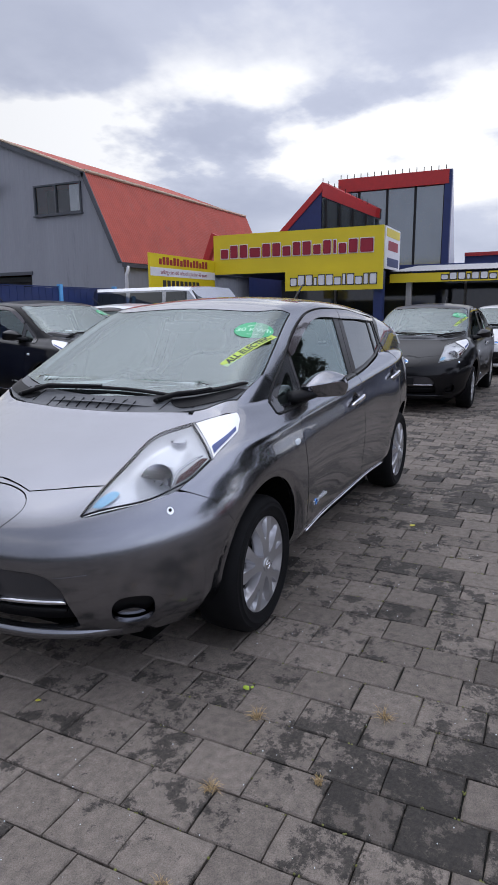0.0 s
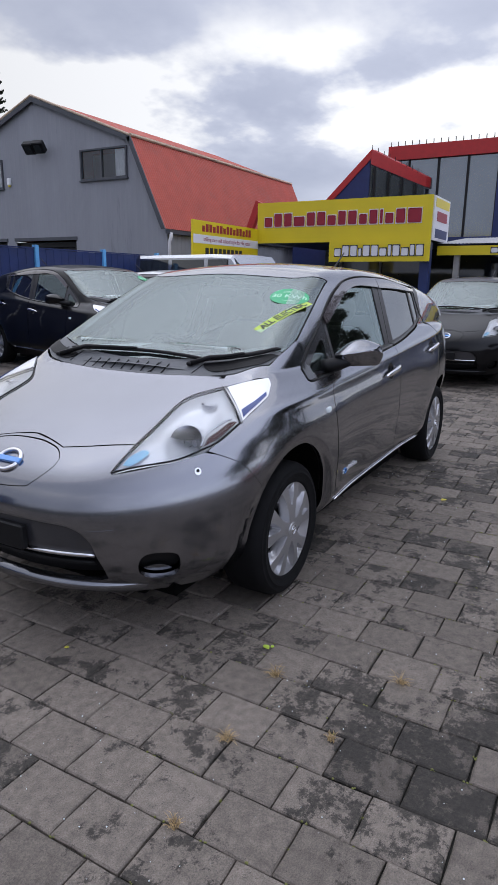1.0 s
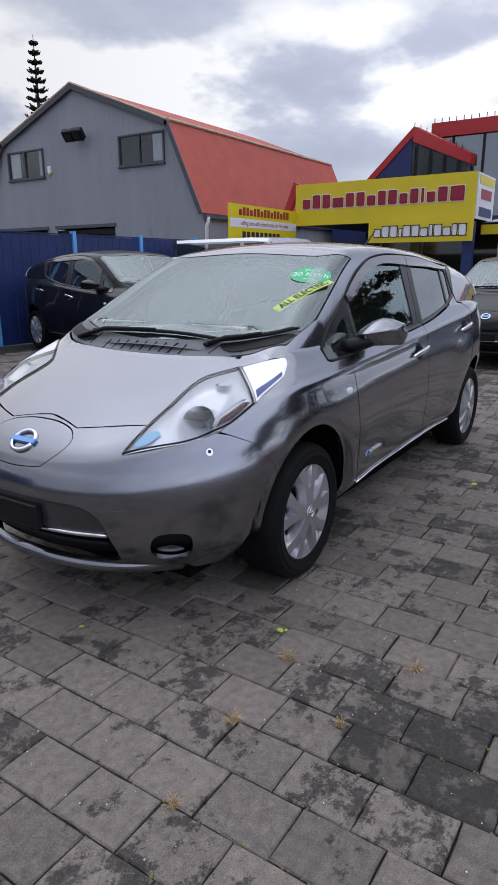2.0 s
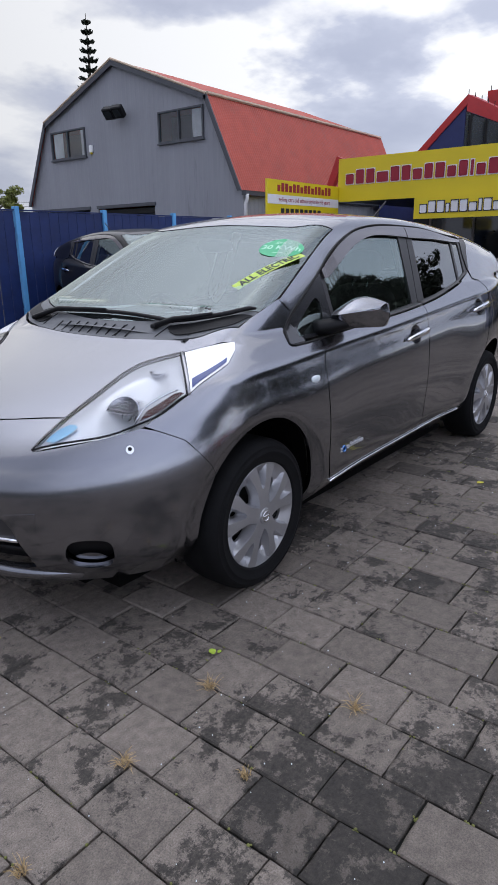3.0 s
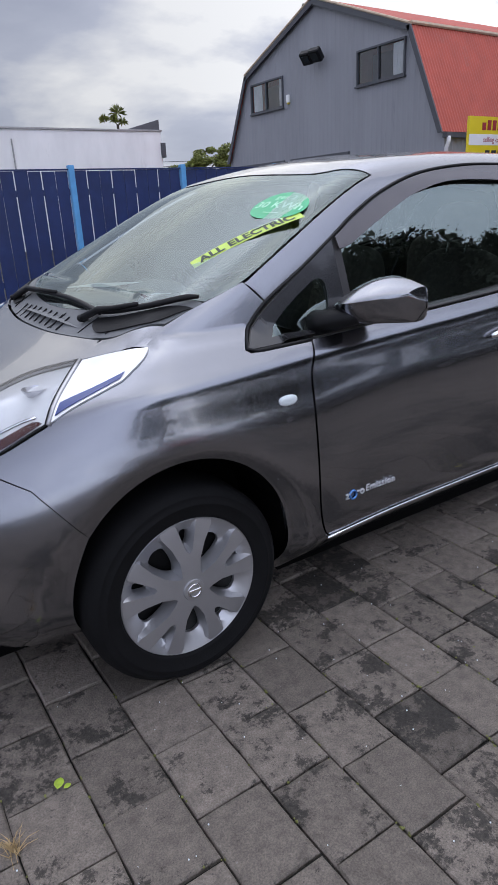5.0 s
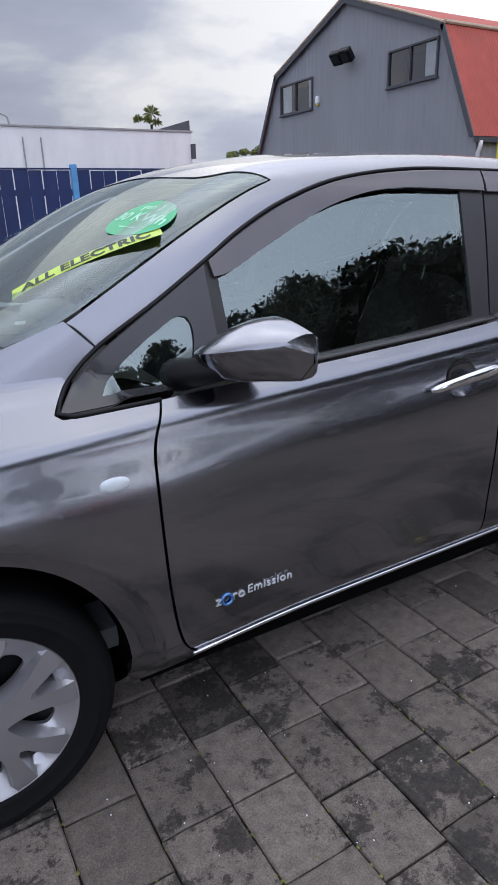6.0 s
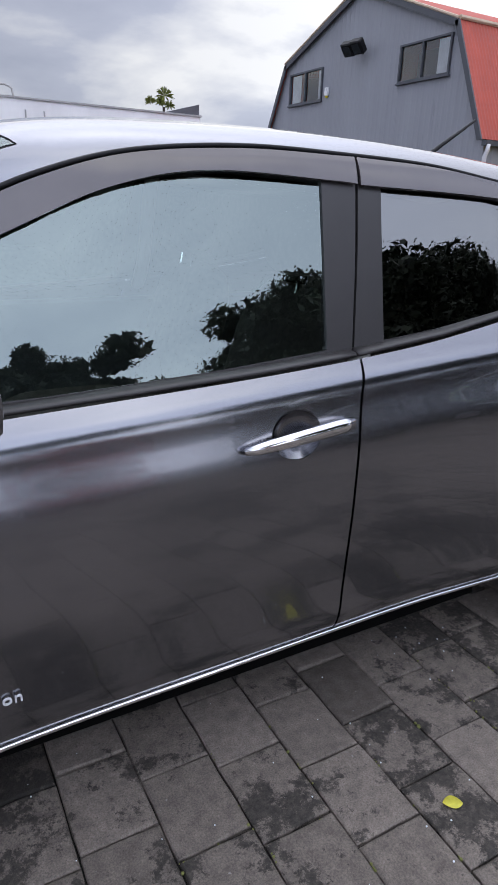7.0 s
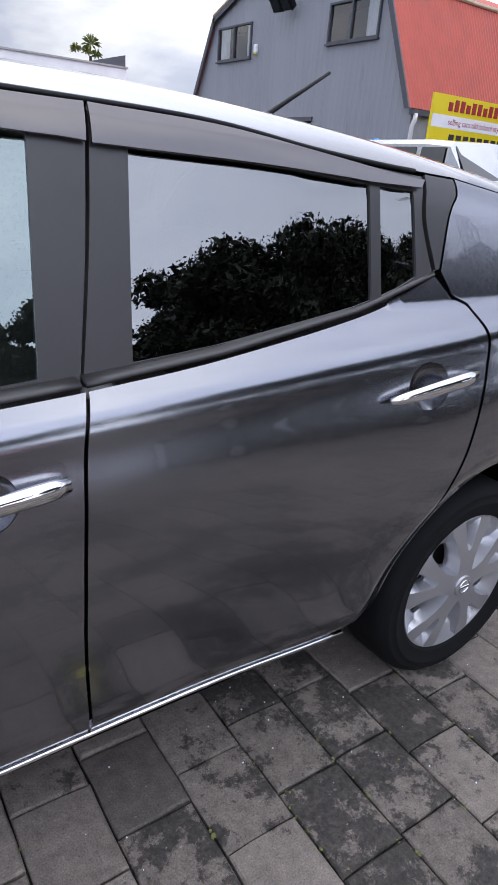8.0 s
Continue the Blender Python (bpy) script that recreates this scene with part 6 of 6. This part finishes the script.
def pine(at, height):
    t = thing("norfolk_pine", "tall dark norfolk pine with tiered branches", "tree", at)
    part("trunk", tube(bmesh.new(), [(0, 0, 0), (0, 0, height * .6), (0, 0, height)], [.35, .2, .02], 8), BARK, t, smooth=True)
    rng = random.Random(3)
    verts, faces = [], []
    tiers = 21
    for k in range(tiers):
        z = height * (.25 + .75 * k / tiers)
        r = 2.2 * (1 - k / tiers) ** .85 + .2
        for j in range(7):
            a = 2 * math.pi * j / 7 + k * .7 + rng.uniform(-.1, .1)
            for q in range(26):
                f = q / 26
                p = Vector((r * f * math.cos(a), r * f * math.sin(a), z + .5 * f * f * r * .4 + rng.uniform(-.08, .08)))
                for sgn in (1, -1):
                    u = Vector((math.cos(a + sgn * .9), math.sin(a + sgn * .9), .5)).normalized() * (.32 * (1 - .5 * f))
                    w = Vector((0, 0, .09))
                    i = len(verts)
                    verts += [tuple(p - w), tuple(p + u), tuple(p + w)]
                    faces.append((i, i + 1, i + 2))
    me = bpy.data.meshes.new("crown")
    me.from_pydata(verts, [], faces)
    me.materials.append(LEAF_DARK)
    ob = new("crown", me)
    ob.parent = t
    tagged(ob, "tiers of dark needles", kind="stuff")


pine((-40, -49.5, 0), 21.5)


# ---- the cars ----
leaf = build_leaf()


def repaint(car, paint):
    for o in car.children_recursive:
        for slot in o.material_slots:
            if slot.material == GREY_PAINT:
                slot.link = "OBJECT"
                slot.material = paint


for label, paint, m in (("black electric hatchback parked near the blue fence", BLACK_PAINT, pose(-4.2, -5.6, 0, 0, 0, 75) @ Matrix.Scale(1.07, 4)),
                        ("black electric hatchback parked behind in the same row", BLACK_PAINT, pose(-7.5, .02, 0, 0, 0, 0)),
                        ("white hatchback parked beside the black one near the fence", WHITE_PAINT, pose(-7.0, -5.7, 0, 0, 0, 78) @ Matrix.Scale(1.05, 4)),
                        ("white hatchback parked at the end of the row", WHITE_PAINT, pose(-13.2, .75, 0, 0, 0, 0)),
                        ("red hatchback parked across the aisle", RED_PAINT, pose(-1.3, 9.8, 0, 0, 0, -90)),
                        # three unseen black cars, added so the flank reflects something dark
                        ("black hatchback added across the aisle to darken the flank reflection", BLACK_PAINT, pose(-5.4, 9.3, 0, 0, 0, -90)),
                        ("black hatchback added across the aisle to darken the flank reflection", BLACK_PAINT, pose(-8.4, 9.2, 0, 0, 0, -88)),
                        ("black hatchback added across the aisle to darken the flank reflection", BLACK_PAINT, pose(-11.5, 9.4, 0, 0, 0, -91))):
    c = copy_thing(leaf, m)
    tagged(c, label)
    repaint(c, paint)


def white_van():
    """A boxy silver van; its side looks towards +x."""
    v = thing("van", "silver delivery van with dark side windows", "van", (-9.0, -6.05, 0), 80)
    bm = bmesh.new()
    rows = []
    side = [(-.80, .35), (-.86, .6), (-.87, 1.05), (-.82, 1.45), (-.77, 1.9), (-.68, 1.97), (0, 2.0), (.68, 1.97), (.77, 1.9), (.82, 1.45), (.87, 1.05), (.86, .6), (.80, .35)]
    for x, k in ((-2.35, .97), (-2.3, 1.0), (-1, 1.0), (0.6, 1.0), (1.2, .985)):
        rows.append([bm.verts.new((x, y * min(1, k), z * k)) for y, z in side])
    for x, top in ((1.75, 1.45), (2.3, 1.05), (2.42, .7)):
        rows.append([bm.verts.new((x, y * .97, .35 + (z - .35) * (top - .35) / 1.63)) for y, z in side])
    for p, q in zip(rows, rows[1:]):
        for i in range(len(side) - 1):
            bm.faces.new((p[i], q[i], q[i + 1], p[i + 1]))
    bm.faces.new(rows[0])
    bm.faces.new(rows[-1][::-1])
    bmesh.ops.recalc_face_normals(bm, faces=bm.faces[:])
    part("body", bm, SILVER_PAINT, v, smooth=False)
    for s in (1, -1):
        for a, c in ((-2.1, -.95), (-.85, .35), (.45, 1.15)):
            p = bmesh.new()
            q = [p.verts.new((x, s * (y + .006), z)) for x, y, z in ((a, .822, 1.44), (c, .822, 1.44), (c - .03, .776, 1.86), (a + .03, .776, 1.86))]
            p.faces.new(q if s < 0 else q[::-1])
            p.normal_update()
            bmesh.ops.solidify(p, geom=p.faces[:], thickness=-.004 * s)
            part("window", p, DARK_GLASS, v, "dark side window")
        for x in (1.5, -1.5):
            part("wheel", lathe(bmesh.new(), [(.05, -.1), (.2, -.1), (.31, -.08), (.33, 0), (.31, .08), (.2, .09), (.05, .09)], 28, "y", (x, s * .76, .33)), RUBBER, v, smooth=True)
    p = bmesh.new()
    p.faces.new([p.verts.new(q) for q in ((1.26, -.7, 1.88), (1.74, -.76, 1.47), (1.74, .76, 1.47), (1.26, .7, 1.88))])
    p.normal_update()
    bmesh.ops.solidify(p, geom=p.faces[:], thickness=.005)
    part("windscreen", p, DARK_GLASS, v)
    v.scale = (.86, 1, 1.01)


white_van()


# ---- pavers ----
def paver_mesh(rng, L=.2315, W=.1845):
    """A slab with a worn, slightly uneven outline."""
    a, b = L / 2, W / 2
    rim = [(b, -a), (b, -a * .35), (b, a * .4), (b, a), (b * .3, a), (-b * .4, a), (-b, a), (-b, a * .35), (-b, -a * .4), (-b, -a), (-b * .3, -a), (b * .4, -a)]
    rim = [(x + rng.uniform(-.0022, .0014) * (1 if x > 0 else -1), y + rng.uniform(-.0022, .0014) * (1 if y > 0 else -1)) for x, y in rim]
    n, v, f = len(rim), [], []
    for inset, z in ((.005, 0), (0, -.005), (0, -.03)):
        for x, y in rim:
            k = inset * rng.uniform(.5, 1.6)
            v.append((x * (1 - k / b), y * (1 - k / a), z))
    f.append(tuple(range(n)))
    for k in (0, n):
        for i in range(n):
            j = (i + 1) % n
            f.append((k + i, k + n + i, k + n + j, k + j))
    return v, f


BOND = {-13: .015, -12: .078, -11: .157, -10: .229, -9: .128, -8: .078, -7: .205, -4: .124, -3: .202, -2: .153, -1: .112, 0: .2275, 1: .073, 2: .2, 3: .05, 4: .208, 5: .072}


def pavers():
    rng = random.Random(11)
    kinds = []
    for i in range(7):
        V, F = paver_mesh(rng)
        me = bpy.data.meshes.new("paver")
        me.from_pydata(V, [], F)
        me.materials.append(PAVER)
        kinds.append((me, V, F))
    hold = tagged(new("paving"), "dark grey concrete pavers laid in running bond", "paving", kind="structure")
    verts, faces = [], []
    for k in range(-84, 27):
        x = 1.60 + .188 * (k + .5)
        shift = (.2275 if k % 2 == 0 else .11) + rng.uniform(-.02, .02)
        shift = BOND.get(k, shift)
        for n in range(-35, 53):
            y = .942 + shift + .2355 * (n + .5) + rng.uniform(-.0015, .0015)
            if y < -8.0:
                continue
            z = rng.uniform(-.0025, .001)
            tilt = (rng.uniform(-.4, .4), rng.uniform(-.4, .4), rng.uniform(-.35, .35))
            m = pose(x + rng.uniform(-.001, .001), y, z, *tilt)
            me, V, F = kinds[rng.randrange(7)]
            if -1.6 < x < 3.05 and -.55 < y < 2.25:
                ob = new("paver", me)
                ob.parent = hold
                ob.matrix_basis = m
            else:
                s = len(verts)
                verts += [tuple(m @ Vector(p)) for p in V]
                faces += [tuple(s + i for i in q) for q in F]
    far = bpy.data.meshes.new("paver_field")
    far.from_pydata(verts, [], faces)
    far.materials.append(PAVER)
    ob = new("paver_field", far)
    ob.parent = hold
    tagged(ob, "more pavers of the same kind", kind="stuff")



# ---- small things ----
STRAW = material("dry_grass", (.42, .3, .15), rough=.8, vary=.3, scale=60)
MOSS = material("joint_moss", (.16, .17, .05), rough=.9, vary=.4, scale=80)
YELLOW_LEAF = material("yellow_leaf", (.6, .55, .06), rough=.6, vary=.2, scale=60)
GREEN_LEAF = material("lime_leaf", (.36, .5, .05), rough=.6, vary=.2, scale=60)


def tuft(x, y, seed, size=.05, n=34, tall=None):
    rng = random.Random(seed)
    bm = bmesh.new()
    for i in range(n):
        a, r = rng.uniform(0, 6.28), size * rng.uniform(.3, 1)
        p = Vector((rng.uniform(-.012, .012), rng.uniform(-.012, .012), -.004))
        q = p + Vector((r * math.cos(a), r * math.sin(a), rng.uniform(.006, .03)))
        m = p.lerp(q, .5) + Vector((0, 0, rng.uniform(.006, .016)))
        tube(bm, [p, m, q], [.0012, .001, .0004], 3)
    if tall:
        tube(bm, [(0, 0, 0), (tall * .2, tall * .1, tall * .6), (tall * .35, tall * .5, tall * .8)], [.0016, .0014, .0006], 4)
    ob = part("grass_tuft", bm, STRAW)
    ob.location = (x, y, 0)
    tagged(ob, "dry straw-coloured grass tuft in a paver joint", "grass", "tufts between pavers")


for i, (x, y, s, t) in enumerate(((1.985, 1.115, .055, .09), (1.79, 1.535, .06, None), (2.37, 1.135, .05, .05), (2.2, 1.43, .03, None), (2.73, 1.19, .03, None))):
    tuft(x, y, i, s, tall=t)


def fallen_leaf(x, y, mat, turn, size, label):
    bm = bmesh.new()
    n = 8
    rows = []
    for i in range(n + 1):
        f = i / n
        w = .35 * math.sin(math.pi * f) ** .8 + .01
        rows.append([bm.verts.new(((f - .5) * size, k * w * size, .006 + .12 * size * abs(k) * w * 2 + .1 * size * (f - .5) ** 2)) for k in (-1, 0, 1)])
    for p, q in zip(rows, rows[1:]):
        for k in (0, 1):
            bm.faces.new((p[k], q[k], q[k + 1], p[k + 1]))
    bm.normal_update()
    bmesh.ops.solidify(bm, geom=bm.faces[:], thickness=.0006)
    ob = part("fallen_leaf", bm, mat, smooth=True)
    ob.matrix_basis = pose(x, y, .0, 0, 0, turn)
    tagged(ob, label, "leaf", "fallen leaves")


fallen_leaf(1.84, 1.0, GREEN_LEAF, 60, .035, "small lime green leaf lying on a paver")
fallen_leaf(1.825, 1.02, GREEN_LEAF, 10, .02, "small lime green leaf lying on a paver")
fallen_leaf(2.248, .313, YELLOW_LEAF, 120, .022, "small yellow leaf lying on a paver")
fallen_leaf(-.363, 1.195, YELLOW_LEAF, 150, .05, "yellow leaf lying on the pavers")


def joint_moss():
    rng = random.Random(8)
    bm = bmesh.new()
    for i in range(420):
        k = rng.randint(-16, 8)
        x = 1.6 + .188 * k + rng.uniform(-.003, .003)
        y = rng.uniform(.75, 2.2)
        if rng.random() < .35:
            x = 1.6 + .188 * (k + rng.random())
            y = .942 + BOND.get(k, .1) + .2355 * rng.randint(0, 5)
        for j in range(rng.randint(1, 3)):
            s = rng.uniform(.0015, .005)
            bmesh.ops.create_icosphere(bm, subdivisions=1, radius=s, matrix=Matrix.Translation((x + rng.uniform(-.004, .004), y + rng.uniform(-.012, .012), -.004)))
    ob = part("joint_moss", bm, MOSS)
    tagged(ob, "specks of yellow-green moss in the paver joints", "moss", kind="stuff")


joint_moss()


def grit():
    rng = random.Random(9)
    bm = bmesh.new()
    for i in range(260):
        x, y = rng.uniform(-1.5, 3.0), rng.uniform(.6, 2.3)
        s = rng.uniform(.001, .0028)
        bmesh.ops.create_icosphere(bm, subdivisions=1, radius=s, matrix=Matrix.Translation((x, y, s * .4)))
    ob = part("pale_grit", bm, PAPER)
    tagged(ob, "pale grit scattered on the pavers", "grit", kind="stuff")


grit()


def cabbage_tree(x, y, z, h):
    t = thing("cabbage_tree", "spiky green cabbage tree past the white building", "tree", (x, y, z))
    rng = random.Random(5)
    part("trunk", tube(bmesh.new(), [(0, 0, 0), (.05, 0, h * .7)], [.12, .08], 8), BARK, t, smooth=True)
    for c in ((0, 0, h * .765), (.3, .1, h * .72), (.95, .2, h * .725), (-.35, -.1, h * .715)):
        bm = bmesh.new()
        big = .62 if c[0] == 0 else .36
        for i in range(60):
            a, e = rng.uniform(0, 6.28), rng.uniform(-.5, 1.4)
            d = Vector((math.cos(a) * math.cos(e), math.sin(a) * math.cos(e), math.sin(e)))
            w = d.orthogonal().normalized() * .05
            p = Vector(c)
            m = p + d * big * .6
            q = p + d * big + Vector((0, 0, -.15 * big))
            v = [bm.verts.new(k) for k in (p, m + w, q, m - w)]
            bm.faces.new(v)
        part("crown", bm, LEAF_LIGHT, t, "spiky leaf head")


cabbage_tree(-15.0, -37, 0, 9.0)


def cables():
    for i, (a, c) in enumerate((((-30, -38, 4.6), (6, -60, 6.2)), ((-30, -38, 4.3), (6, -60, 5.8)))):
        pts = []
        for k in range(17):
            f = k / 16
            p = Vector(a).lerp(Vector(c), f)
            pts.append((p.x, p.y, p.z - 1.6 * f * (1 - f)))
        tagged(part("overhead_cable", tube(bmesh.new(), pts, .018, 5), TRIM), "thin black overhead cable", "cable", "overhead cables")

    for x, y, h in ((-30, -38, 5.2), (6, -60, 6.8)):
        p = thing("utility_pole", "weathered timber utility pole", "pole", (x, y, 0))
        part("pole", tube(bmesh.new(), [(0, 0, 0), (0, 0, h)], [.14, .1], 10), BARK, p, smooth=True)
        part("crossarm", boxed(-.6, .6, -.06, .06, h - .75, h - .62), BARK, p)


cables()


pavers()
